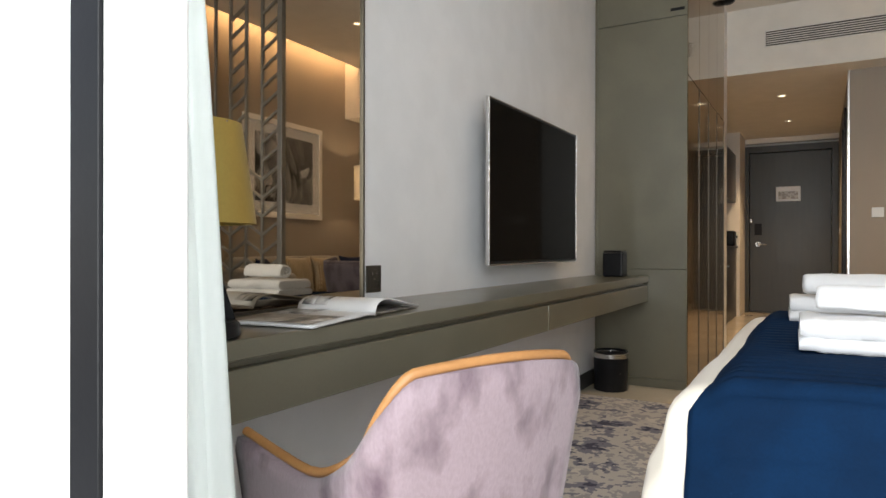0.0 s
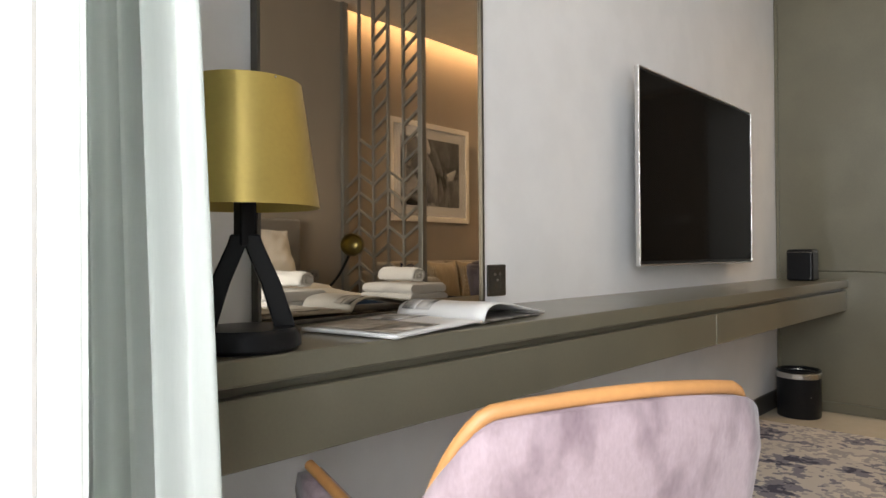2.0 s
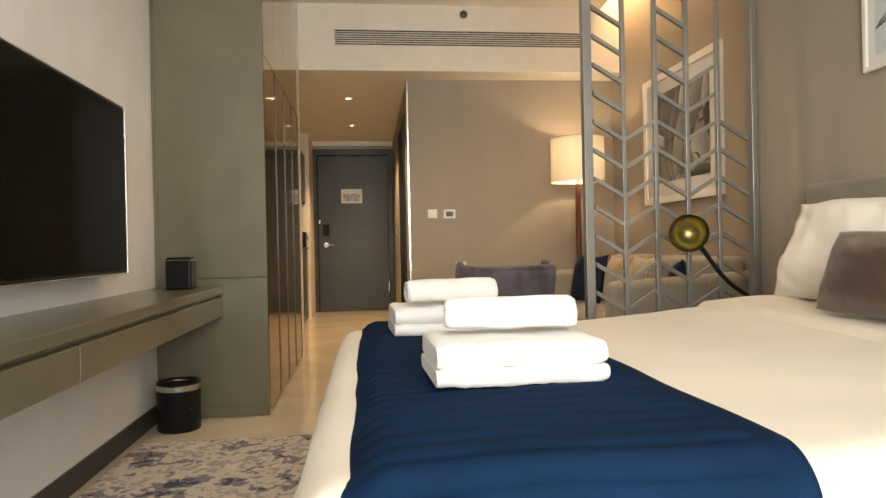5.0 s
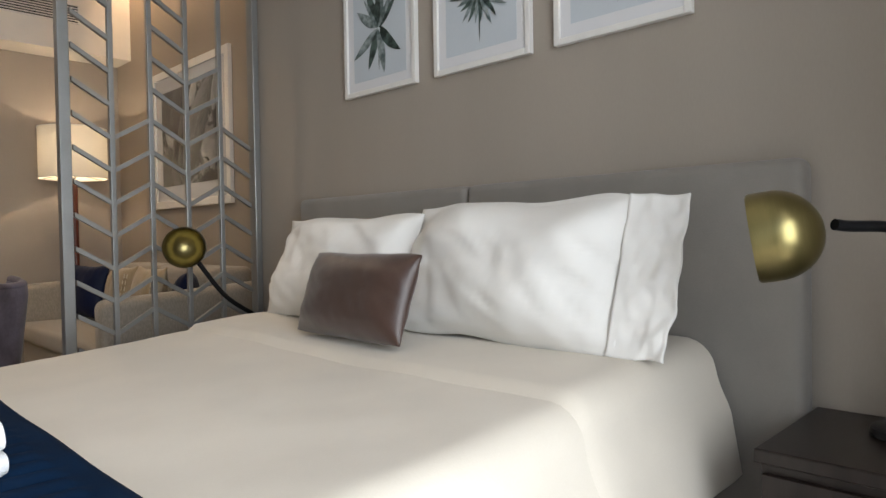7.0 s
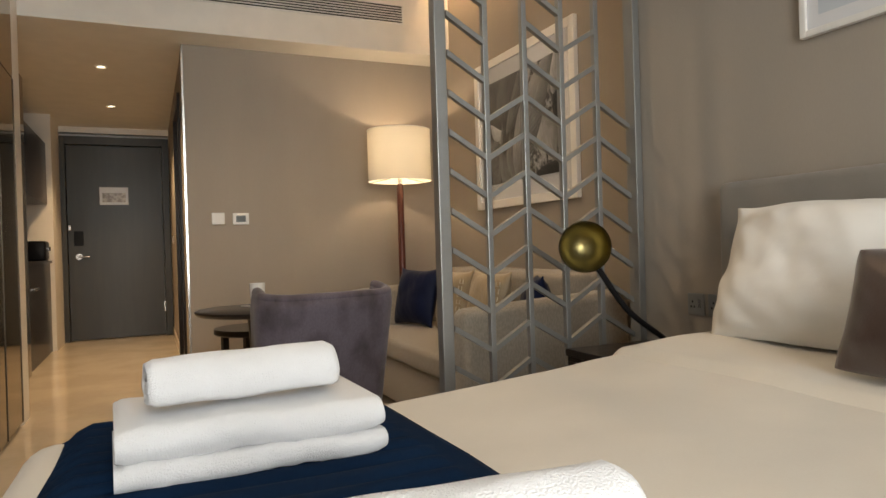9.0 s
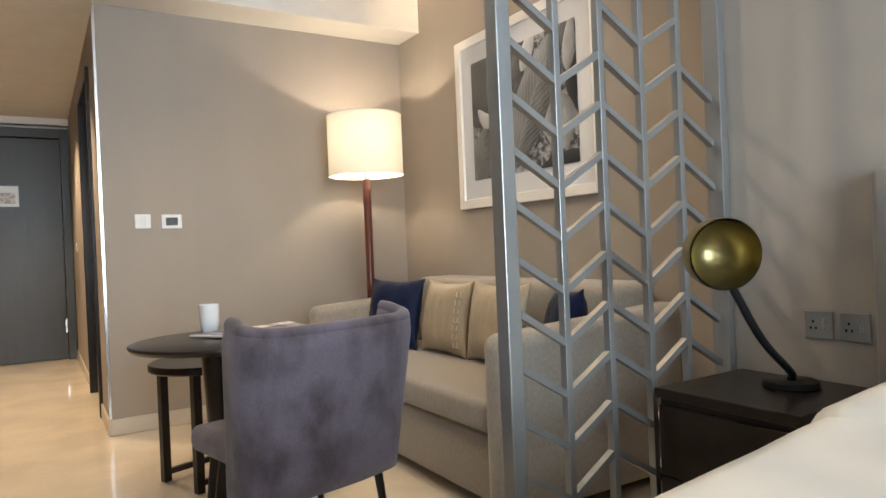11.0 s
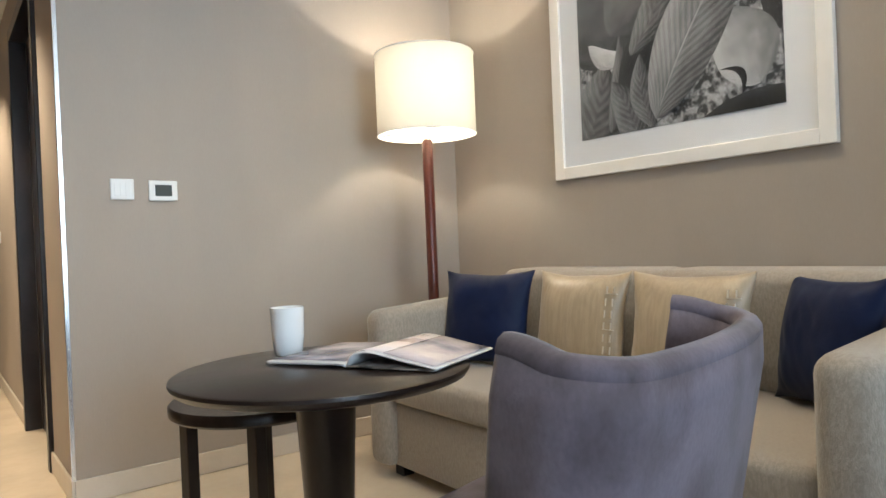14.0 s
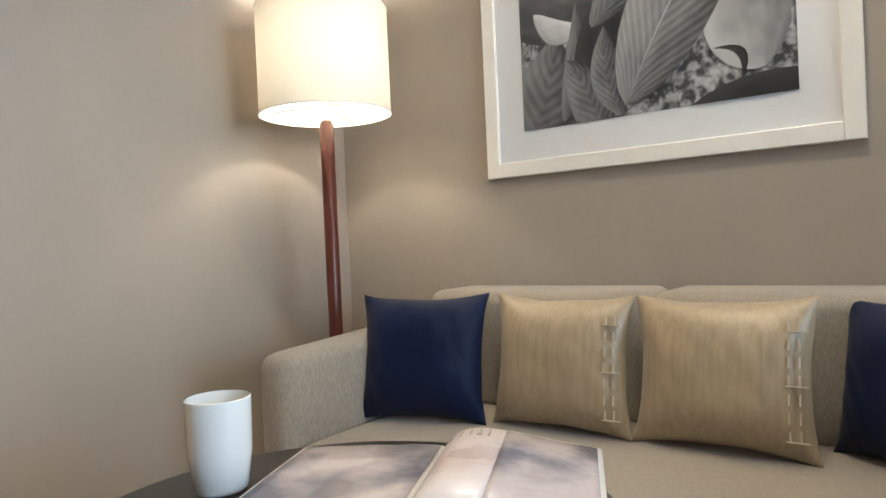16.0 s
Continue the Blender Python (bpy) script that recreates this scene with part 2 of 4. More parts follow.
def add_box(bm, lo, hi, bevel=0.0, seg=2):
    c = [(a + b) / 2 for a, b in zip(lo, hi)]
    s = [b - a for a, b in zip(lo, hi)]
    geo = bmesh.ops.create_cube(bm, size=1, matrix=Matrix.Translation(c) @ Matrix.Diagonal((*s, 1)))
    if bevel:
        edges = list({e for v in geo["verts"] for e in v.link_edges})
        bmesh.ops.bevel(bm, geom=edges, offset=bevel, segments=seg, affect="EDGES", profile=0.5)


def box(name, lo, hi, mat, bevel=0.0, seg=2, parent=None, smooth=None, **tags):
    bm = bmesh.new()
    add_box(bm, lo, hi, bevel, seg)
    return finish(name, bm, mat, parent, bevel > 0.012 if smooth is None else smooth, **tags)


def boxes(name, spans, mat, bevel=0.0, parent=None, **tags):
    bm = bmesh.new()
    for lo, hi in spans:
        add_box(bm, lo, hi, bevel)
    return finish(name, bm, mat, parent, False, **tags)


def add_lathe(bm, profile, at=(0, 0, 0), seg=40):
    rings = []
    for r, z in profile:
        rings.append([bm.verts.new((at[0] + r * math.cos(2 * math.pi * i / seg), at[1] + r * math.sin(2 * math.pi * i / seg), at[2] + z)) for i in range(seg)] if r > 1e-5 else [bm.verts.new((at[0], at[1], at[2] + z))])
    for a, b in zip(rings, rings[1:]):
        for i in range(seg):
            j = (i + 1) % seg
            if len(a) == 1 and len(b) > 1:
                bm.faces.new((a[0], b[i], b[j]))
            elif len(b) == 1 and len(a) > 1:
                bm.faces.new((a[i], a[j], b[0]))
            elif len(a) > 1:
                bm.faces.new((a[i], a[j], b[j], b[i]))


def lathe(name, profile, mat, at=(0, 0, 0), parent=None, seg=40, smooth=True, **tags):
    bm = bmesh.new()
    add_lathe(bm, profile, at, seg)
    ob = finish(name, bm, mat, parent, smooth, **tags)
    return sharp(ob)


def sharp(ob, angle=40):
    """Keeps hard edges crisp on a smooth mesh."""
    bm = bmesh.new()
    bm.from_mesh(ob.data)
    for e in bm.edges:
        if len(e.link_faces) == 2 and e.calc_face_angle(0) > radians(angle):
            e.smooth = False
    bm.to_mesh(ob.data)
    bm.free()
    return ob


def tube(name, points, radius, mat, parent=None, seg=12, **tags):
    bm = bmesh.new()
    pts = [Vector(p) for p in points]
    rings = []
    for i, p in enumerate(pts):
        d = (pts[min(i + 1, len(pts) - 1)] - pts[max(i - 1, 0)]).normalized()
        side = d.cross(Vector((0.123, 0.331, 0.9))).normalized()
        up = side.cross(d)
        r = radius[i] if isinstance(radius, (list, tuple)) else radius
        rings.append([bm.verts.new(p + r * (side * math.cos(2 * math.pi * k / seg) + up * math.sin(2 * math.pi * k / seg))) for k in range(seg)])
    for a, b in zip(rings, rings[1:]):
        for k in range(seg):
            bm.faces.new((a[k], a[(k + 1) % seg], b[(k + 1) % seg], b[k]))
    bm.faces.new(rings[0])
    bm.faces.new(rings[-1])
    return sharp(finish(name, bm, mat, parent, True, **tags), 60)


def bezier(points, n=20):
    """A smooth line through the points (Catmull-Rom)."""
    p = [Vector(q) for q in points]
    p = [2 * p[0] - p[1], *p, 2 * p[-1] - p[-2]]
    out = []
    for a, b, c, d in zip(p, p[1:], p[2:], p[3:]):
        for i in range(n):
            t = i / n
            out.append(0.5 * (2 * b + (c - a) * t + (2 * a - 5 * b + 4 * c - d) * t * t + (3 * b - a - 3 * c + d) * t ** 3))
    return out + [p[-2]]


def root(name, m, label, category, group=""):
    ob = new(name)
    ob.empty_display_size = 0.1
    ob.matrix_world = m
    return tagged(ob, label, category, group)


def sheet(name, fn, nu, nv, mat, parent=None, thick=0.0, smooth=True, **tags):
    """A surface fn(u, v), u and v from 0 to 1, with an even thickness below it."""
    bm = bmesh.new()
    top = [[bm.verts.new(fn(i / nu, j / nv)) for j in range(nv + 1)] for i in range(nu + 1)]
    for i in range(nu):
        for j in range(nv):
            bm.faces.new((top[i][j], top[i + 1][j], top[i + 1][j + 1], top[i][j + 1]))
    if thick:
        bm.normal_update()
        bmesh.ops.solidify(bm, geom=list(bm.faces), thickness=thick)
    return finish(name, bm, mat, parent, smooth, **tags)


def cushion_mesh(name, w, h, d, mat, seed=0, parent=None, flange=0.0, wrinkle=0.012, n=36, pinch=0.05, ears=0.0, **tags):
    """A stuffed cushion in the x-z plane, its base at z = 0; w wide, h high, d thick."""
    bm = bmesh.new()
    grids = []
    for side in (-1, 1):
        g = []
        for i in range(n + 1):
            row = []
            for j in range(n + 1):
                u, v = 2 * i / n - 1, 2 * j / n - 1
                a, b = min(1, abs(u) * (1 + flange)), min(1, abs(v) * (1 + flange))
                t = max(0.0, (1 - a ** 3.0) * (1 - b ** 3.0)) ** 0.62
                x = u * w / 2 * (1 - pinch * (1 - v * v) * abs(u) ** 3)
                z = v * h / 2 * (1 - pinch * (1 - u * u) * abs(v) ** 3)
                fold = noise.noise((u * 1.5 + seed, v * 1.3, side * 3 + seed)) * wrinkle * 1.4 + abs(noise.noise((u * 5 + v * 2 + seed * 3, v * 1.6 - u, side))) * -wrinkle * 0.6
                crease = abs(noise.noise((u * 3.2 + v * 1.6 + seed * 2, v * 1.1, side * 5))) ** 0.5 - 0.5
                fold += crease * wrinkle * (0.5 + 0.9 * abs(u) ** 2)
                edge = 1 - max(abs(u), abs(v)) ** 8
                y = side * max(0.003, d / 2 * t + 0.003 + fold * edge)
                rim = max(abs(u), abs(v)) ** 3
                corner = (abs(u) * abs(v)) ** 5
                x = x * (1 + (ears or -0.035) * corner) + rim * wrinkle * 0.55 * noise.noise((v * 1.8 + seed, u * 1.2, 7.7))
                z = z * (1 + (ears or -0.05) * corner) + rim * wrinkle * 0.55 * noise.noise((u * 2.0 - seed, v * 1.2, 3.1))
                y += rim * wrinkle * 0.45 * noise.noise((u * 3 + seed, v * 3, 9.1))
                row.append(bm.verts.new((x, y, z + h / 2)))
            g.append(row)
        grids.append(g)
        for i in range(n):
            for j in range(n):
                bm.faces.new((g[i][j], g[i + 1][j], g[i + 1][j + 1], g[i][j + 1]))
    ring = [(i, 0) for i in range(n)] + [(n, j) for j in range(n)] + [(i, n) for i in range(n, 0, -1)] + [(0, j) for j in range(n, 0, -1)]
    for (a, b), (c, d2) in zip(ring, ring[1:] + ring[:1]):
        bm.faces.new((grids[0][a][b], grids[0][c][d2], grids[1][c][d2], grids[1][a][b]))
    return finish(name, bm, mat, parent, True, **tags)


# ---- the room's shell ----
XW, XB, XS = -1.037, 2.24, 2.53      # media wall, bed wall, sofa wall
YG, YC, YA, YD = 0.50, 4.566, 6.957, 10.6   # window line, wardrobe face, alcove wall, entrance door
ZC, ZS = 3.10, 2.51                  # main ceiling, lowered ceiling
S = dict(kind="structure")
box("floor", (-1.6, 0.3, -0.2), (3.0, 11.2, 0), STONE, label="polished beige stone floor", category="floor", **S)
box("wall_west", (-1.24, 0.3, 0), (XW, 6.65, 3.5), WALL_WHITE, label="white painted wall behind the desk", category="wall", **S)
box("wall_east_bed", (XB, 0.3, 0), (XB + 0.6, 4.14, 3.5), WALL_TAUPE, label="taupe papered wall behind the bed", category="wall", **S)
box("wall_east_sofa", (XS, 4.14, 0), (XS + 0.3, YA, 3.5), WALL_TAUPE, label="taupe papered wall behind the sofa", category="wall", **S)
box("wall_alcove", (0.535, YA, 0), (XS + 0.3, YA + 0.16, ZS + 0.6), WALL_TAUPE, label="taupe papered alcove wall", category="wall", **S)
boxes("wall_corridor_east", [((0.535, YA + 0.16, 0), (0.70, 7.55, 3)), ((0.535, 7.55, 2.22), (0.70, 8.45, 3)), ((0.535, 8.45, 0), (0.70, YD, 3))], WALL_TAUPE, label="taupe corridor wall with a doorway", category="wall", **S)
boxes("wall_north", [((-1.2, YD, 0), (-0.67, YD + 0.2, 3)), ((0.535, YD, 0), (0.9, YD + 0.2, 3)), ((-0.67, YD, 2.44), (0.535, YD + 0.2, 3)), ((-0.67, YD + 0.12, 0), (0.535, YD + 0.2, 2.44))], CEILING, label="pale wall around the entrance door", category="wall", **S)
boxes("wall_corridor_west", [((-1.24, 6.65, 0), (-1.04, 9.899, 3)), ((-1.04, 9.9, 0), (-0.64, YD, 3))], CEILING, label="cream corridor wall beside the minibar", category="wall", **S)
box("ceiling", (-1.24, 0.3, ZC), (2.32, 6.65, ZC + 0.08), CEILING, label="cream painted ceiling", category="ceiling", **S)
box("ceiling_cove", (2.10, 0.3, 3.36), (3.0, 7.1, 3.45), CEILING, label="upper ceiling of the light cove", category="ceiling", **S)
box("ceiling_lip", (2.29, 4.14, ZC + 0.081), (2.32, 6.65, ZC + 0.14), CEILING, label="upstand of the light cove", category="ceiling", **S)
box("ceiling_corridor", (-1.24, 6.95, ZS), (0.9, YD, ZS + 0.1), CEILING, label="lowered cream corridor ceiling", category="ceiling", **S)
boxes("beam", [((-1.24, 6.65, ZS), (XS, 6.955, 3.4))], CEILING, label="cream bulkhead with an air grille", category="beam", **S)
boxes("baseboard_west", [((XW + 0.001, 0.95, 0), (XW + 0.014, YC, 0.10))], SKIRT_DARK, bevel=0.003, label="dark skirting board under the desk", category="skirting", **S)
boxes("baseboard_alcove", [((0.535, YA - 0.013, 0.002), (XS, YA - 0.001, 0.095)), ((XS - 0.013, 4.16, 0.002), (XS - 0.001, YA - 0.014, 0.095)), ((0.522, YA - 0.013, 0.002), (0.534, 7.49, 0.095)), ((0.522, 8.51, 0.002), (0.534, YD, 0.095))], SKIRT, bevel=0.003, label="beige skirting board along the alcove", category="skirting", **S)
box("trim_corner", (0.527, YA - 0.006, 0.096), (0.541, YA + 0.010, ZS), STEEL, label="steel corner trim of the alcove wall", category="trim", **S)

# window wall with a glazed screen and the open balcony door
# second box: unseen pier, added to keep daylight off the bed wall
boxes("wall_south", [((-1.24, 0.42, 2.62), (XB + 0.6, 0.58, 3.5)), ((1.40, 0.42, 0), (XB, 0.58, 2.62))], WALL_WHITE, label="white wall above the balcony door, plus an added light-blocking pier", category="wall", **S)
box("ground", (-60, -80, -12), (60, 0.29, -11.8), CONCRETE, label="pale ground far below the balcony", category="ground", **S)
box("balcony_floor", (-3, -2.2, -0.25), (5, 0.299, -0.02), CONCRETE, label="grey concrete balcony floor", category="balcony", **S)


def window(name, x0, x1, y):
    w = root(name, pose(0, 0, 0), "white framed glass panel of the balcony window", "window")
    w["kind"] = "structure"
    boxes("frame", [((x0, y - 0.03, 0.0), (x0 + 0.05, y + 0.03, 2.62)), ((x1 - 0.055, y - 0.03, 0.0), (x1, y + 0.03, 2.62)), ((x0 + 0.05, y - 0.03, 2.56), (x1 - 0.055, y + 0.03, 2.62)), ((x0 + 0.05, y - 0.03, 0.0), (x1 - 0.055, y + 0.03, 0.06))], TRIM_WHITE, 0.004, w)
    boxes("gasket", [((x1 - 0.105, y - 0.033, 0.06), (x1 - 0.0555, y + 0.02, 2.56))], BLACK, 0.002, w)
    g = box("pane", (x0 + 0.05, y - 0.005, 0.06), (x1 - 0.106, y + 0.005, 2.56), GLASS, parent=w)
    g.visible_shadow = False
    return w


window("window_1", -1.03, -0.235, YG)


def curtain(name, x0, x1, y, amp, waves, mat, label, narrow=0.06):
    def fn(u, v):
        x = x0 + (x1 - narrow * v - x0) * u
        flare = 0.75 + 0.35 * (1 - v)
        yy = y + amp * flare * math.sin(u * waves * 2 * math.pi) + amp * 0.35 * math.sin(u * waves * 4.7 * math.pi + 1.3) + 0.008 * noise.noise((u * 5, v * 2.2, 1.7))
        return (x + 0.012 * (1 - v) * math.sin(u * 20), yy, 0.012 + v * 2.92)
    ob = sheet(name, fn, 150, 24, mat, thick=0.002)
    return tagged(ob, label, "curtain")


curtain("sheer_curtain", -1.02, -0.50, 0.635, 0.024, 9, SHEER, "white sheer curtain gathered beside the balcony window")
curtain("heavy_curtain", -1.02, -0.345, 0.735, 0.015, 7, CURTAIN, "pale grey-green curtain gathered beside the desk", 0.26)
box("curtain_track", (-1.03, 0.62, 2.94), (2.2, 0.78, 2.97), TRIM_WHITE, 0.003, **S)
box("curtain_pelmet", (-1.03, 0.60, 2.971), (2.24, 0.80, 3.099), TRIM_WHITE, 0.003, **S)

# ---- rug ----
tagged(box("rug", (-0.98, 0.75, 0.001), (2.1, 4.09, 0.014), RUG, 0.004), "grey and cream distressed patterned rug", "rug")


# ---- desk wall ----
def desk():
    d = root("desk", pose(0, 0, 0), "long wall-mounted olive-grey lacquered desk with drawers", "desk")
    y0, y1, xf, zt = 0.82, YC - 0.003, -0.668, 0.741
    box("top", (XW + 0.002, y0, zt - 0.042), (xf, y1, zt), LACQUER, 0.004, parent=d)
    box("apron", (XW + 0.002, y0 + 0.001, zt - 0.165), (xf - 0.035, y1 - 0.002, zt - 0.043), LACQUER, 0.003, parent=d)
    for a, b in ((y0 + 0.002, 2.72), (2.724, y1 - 0.003)):
        box("drawer_front", (xf - 0.034, a, zt - 0.168), (xf - 0.008, b, zt - 0.060), LACQUER, 0.003, parent=d)
    return d


def television():
    t = root("television", pose(-0.93, 3.255, 0.85), "large black flat-screen television on the white wall", "television")
    w, h = 1.172 / 2, 0.735
    box("body", (-0.014, -w, 0), (-0.002, w, h), BLACK, 0.003, parent=t)
    box("rear_housing", (-0.045, -w * 0.8, 0.08), (-0.0145, w * 0.8, h - 0.12), BLACK, 0.01, parent=t)
    box("screen", (-0.0018, -w + 0.010, 0.014), (0.0005, w - 0.010, h - 0.010), SCREEN, parent=t)
    boxes("bezel", [((-0.015, -w - 0.004, -0.003), (0.002, -w + 0.003, h + 0.003)), ((-0.015, w - 0.003, -0.003), (0.002, w + 0.004, h + 0.003)), ((-0.015, -w + 0.003, h - 0.002), (0.002, w - 0.003, h + 0.004)), ((-0.015, -w + 0.003, -0.004), (0.002, w - 0.003, 0.002))], STEEL, 0.001, parent=t)
    box("bracket", (-0.106, -0.22, 0.2), (-0.0455, 0.22, 0.55), BLACK, 0.004, parent=t)
    return t


def wall_mirror():
    m = root("wall_mirror", pose(0, 0, 0), "tall smoked bronze mirror standing above the desk", "mirror")
    y0, y1, z0, z1 = 1.14, 1.886, 0.743, 2.55
    pane = box("pane", (XW + 0.002, y0 + 0.008, z0 + 0.008), (XW + 0.010, y1 - 0.008, z1 - 0.008), MIRROR, parent=m)
    for v in pane.data.vertices:
        if v.co.x > XW + 0.005 and v.co.y < y0 + 0.3:
            v.co.x += 0.0134     # it stands out a little at one side
    boxes("frame", [((XW + 0.001, y0, z0), (XW + 0.028, y0 + 0.008, z1)), ((XW + 0.001, y1 - 0.008, z0), (XW + 0.018, y1, z1)), ((XW + 0.001, y0 + 0.008, z1 - 0.008), (XW + 0.026, y1 - 0.008, z1)), ((XW + 0.001, y0 + 0.008, z0), (XW + 0.026, y1 - 0.008, z0 + 0.008))], GUNMETAL, 0.001, m)
    return m


def desk_lamp(at):
    l = root("desk_lamp", pose(*at), "black desk lamp with a gold tapered shade", "lamp")
    lathe("base", [(0, 0), (0.084, 0), (0.089, 0.006), (0.087, 0.028), (0.080, 0.035), (0, 0.037)], BLACK, parent=l)
    for s in (-1, 1):
        bm = bmesh.new()
        rings = []
        for off, z, half in ((0.062, 0.034, 0.017), (0.040, 0.105, 0.016), (0.0125, 0.170, 0.015), (0.0115, 0.185, 0.0115)):
            rings.append([bm.verts.new((s * off + dx * half, dy * 0.014, z)) for dx, dy in ((-1, -1), (1, -1), (1, 1), (-1, 1))])
        for p, q in zip(rings, rings[1:]):
            for i in range(4):
                bm.faces.new((p[i], p[(i + 1) % 4], q[(i + 1) % 4], q[i]))
        bm.faces.new(rings[0])
        bm.faces.new(rings[-1])
        bmesh.ops.bevel(bm, geom=list(bm.edges), offset=0.003, segments=2, affect="EDGES", profile=0.5)
        leg = finish("leg", bm, BLACK, l)
        leg.matrix_local = pose(0, 0, 0, 0, 0, 62)
    box("stem", (-0.0145, -0.0145, 0.165), (0.0145, 0.0145, 0.30), BLACK, 0.005, parent=l)
    lathe("shade", [(0.120, 0.228), (0.091, 0.428), (0.089, 0.428), (0.118, 0.230), (0.120, 0.228)], GOLD_SHADE, parent=l, seg=64)
    tube("spider", [(-0.092, 0, 0.424), (0.092, 0, 0.424)], 0.002, STEEL, l, 6)
    tube("socket", [(0, 0, 0.30), (0, 0, 0.424)], 0.008, STEEL, l, 8)
    tube("switch", [(0.03, 0.05, 0.034), (0.03, 0.05, 0.052)], 0.008, BLACK, l, 8)
    return l


def page_rise(u, lift):
    """Height of an open page that arches up from the spine and runs out flat."""
    return lift * math.sin(math.pi * min(1, u) ** 0.5) * (1 - 0.25 * u)


def page_block(name, w, d, lift, mat, parent, flip=1, base=0.004, thick=0.004):
    def fn(u, v):
        v = v if flip > 0 else 1 - v
        return (flip * u * w, (v - 0.5) * d + 0.012 * u * flip, base + page_rise(u, lift) + 0.0015 * noise.noise((u * 4, v * 3, lift * 50)))
    return sheet(name, fn, 24, 6, mat, parent, thick)


def magazine(m, w, d, label, lift=0.035, prints=()):
    g = root("magazine", m, label, "magazine")
    page_block("left_pages", w, d, lift * 0.12, PAPER, g, -1, 0.009, 0.007)
    # dark colour here paints the shade in the gap under the arched page
    page_block("gap_shade_pages", w * 0.97, d, lift * 0.06, PRINT_AND_GAP_SHADE, g, 1, 0.004, 0.003)
    page_block("right_pages", w, d, lift, PAPER, g, 1, 0.007, 0.0035)
    for side, u0, u1, v0, v1, mat in prints:
        k = lift * (0.12 if side < 0 else 1)
        def fn(u, v, k=k, side=side, u0=u0, u1=u1, v0=v0, v1=v1):
            a, b = u0 + (u1 - u0) * u, v0 + (v1 - v0) * v
            z = (0.0102 if side < 0 else 0.0082) + 0.0012 + page_rise(a, k) + 0.0015 * noise.noise((a * 4, b * 3, k * 50))
            return (side * a * w, (b - 0.5) * d + 0.012 * a * side, z)
        if side < 0:
            fn = lambda u, v, f=fn: f(u, 1 - v)
        sheet("print", fn, 14, 4, mat, g, 0.0005)
    return g


def socket(m, label, mat, inner):
    s = root("wall_socket", m, label, "socket")
    box("plate", (-0.043, -0.008, -0.047), (0.043, -0.001, 0.047), mat, 0.003, parent=s)
    for x, z in ((-0.012, 0.018), (0.012, 0.018), (0, 0.0)):
        box("pin_hole", (x - 0.004, -0.0095, z - 0.004), (x + 0.004, -0.0085, z + 0.004), inner, parent=s)
    box("rocker", (0.018, -0.011, -0.032), (0.032, -0.0085, -0.008), mat, 0.001, parent=s)
    box("insert", (-0.026, -0.0092, -0.034), (0.014, -0.0082, 0.034), mat, 0.001, parent=s)
    return s


def speaker(at):
    s = root("bluetooth_speaker", pose(*at), "dark grey box-shaped speaker standing on the desk", "speaker")
    box("body", (-0.065, -0.06, 0), (0.065, 0.06, 0.165), BLACK, 0.012, 3, parent=s)
    box("top_panel", (-0.055, -0.05, 0.1652), (0.055, 0.05, 0.168), BLACK, 0.001, parent=s)
    box("trim_line", (-0.066, -0.061, 0.150), (0.066, 0.061, 0.154), STEEL, 0.002, parent=s)
    return s


def waste_bin(at):
    b = root("waste_bin", pose(*at), "black leather waste bin with a chrome rim", "bin")
    lathe("body", [(0, 0), (0.104, 0), (0.108, 0.006), (0.110, 0.235), (0.103, 0.235), (0.101, 0.02), (0, 0.018)], BLACK, parent=b)
    lathe("rim", [(0.1105, 0.212), (0.1125, 0.214), (0.1125, 0.240), (0.108, 0.244), (0.101, 0.242), (0.1005, 0.236)], STEEL, parent=b)
    lathe("black_lip", [(0.110, 0.2445), (0.111, 0.252), (0.105, 0.256), (0.099, 0.252), (0.099, 0.2435)], BLACK, parent=b)
    box("label_bar", (0.078, -0.083, 0.118), (0.084, -0.072, 0.121), STEEL, parent=b)
    return b


desk()
television()
wall_mirror()
desk_lamp((-0.755, 0.965, 0.742))
magazine(pose(-0.815, 1.475, 0.742, 0, 0, 97), 0.30, 0.245, "open glossy magazine lying on the desk", 0.038,
         [(-1, 0.50, 0.97, 0.03, 0.97, PRINT_TAN), (-1, 0.52, 0.95, 0.05, 0.42, PRINT_AND_GAP_SHADE), (-1, 0.06, 0.46, 0.55, 0.95, PRINT_GREY), (1, 0.02, 0.20, 0.62, 0.78, PRINT_GREY), (1, 0.02, 0.20, 0.80, 0.95, PRINT_GREY), (1, 0.55, 0.97, 0.04, 0.96, PRINT_GREY)])
socket(pose(XW, 1.955, 0.815, 0, 0, 90), "dark metal power socket on the white wall", GUNMETAL, STEEL)
tagged(box("cabinet_label", (-0.535, YC - 0.003, 2.475), (-0.445, YC - 0.0005, 2.495), BLACK, 0.001), "small black maker's plate on the wardrobe", "label")
sp = root("ceiling_sensor", pose(-0.395, 6.36, ZC), "small black round sensor on the ceiling", "sensor")
lathe("body", [(0, -0.022), (0.04, -0.022), (0.058, -0.008), (0.060, -0.0005), (0, -0.0005)], BLACK, parent=sp)
speaker((-0.835, 4.34, 0.742))
waste_bin((-0.87, 4.375, 0.001))


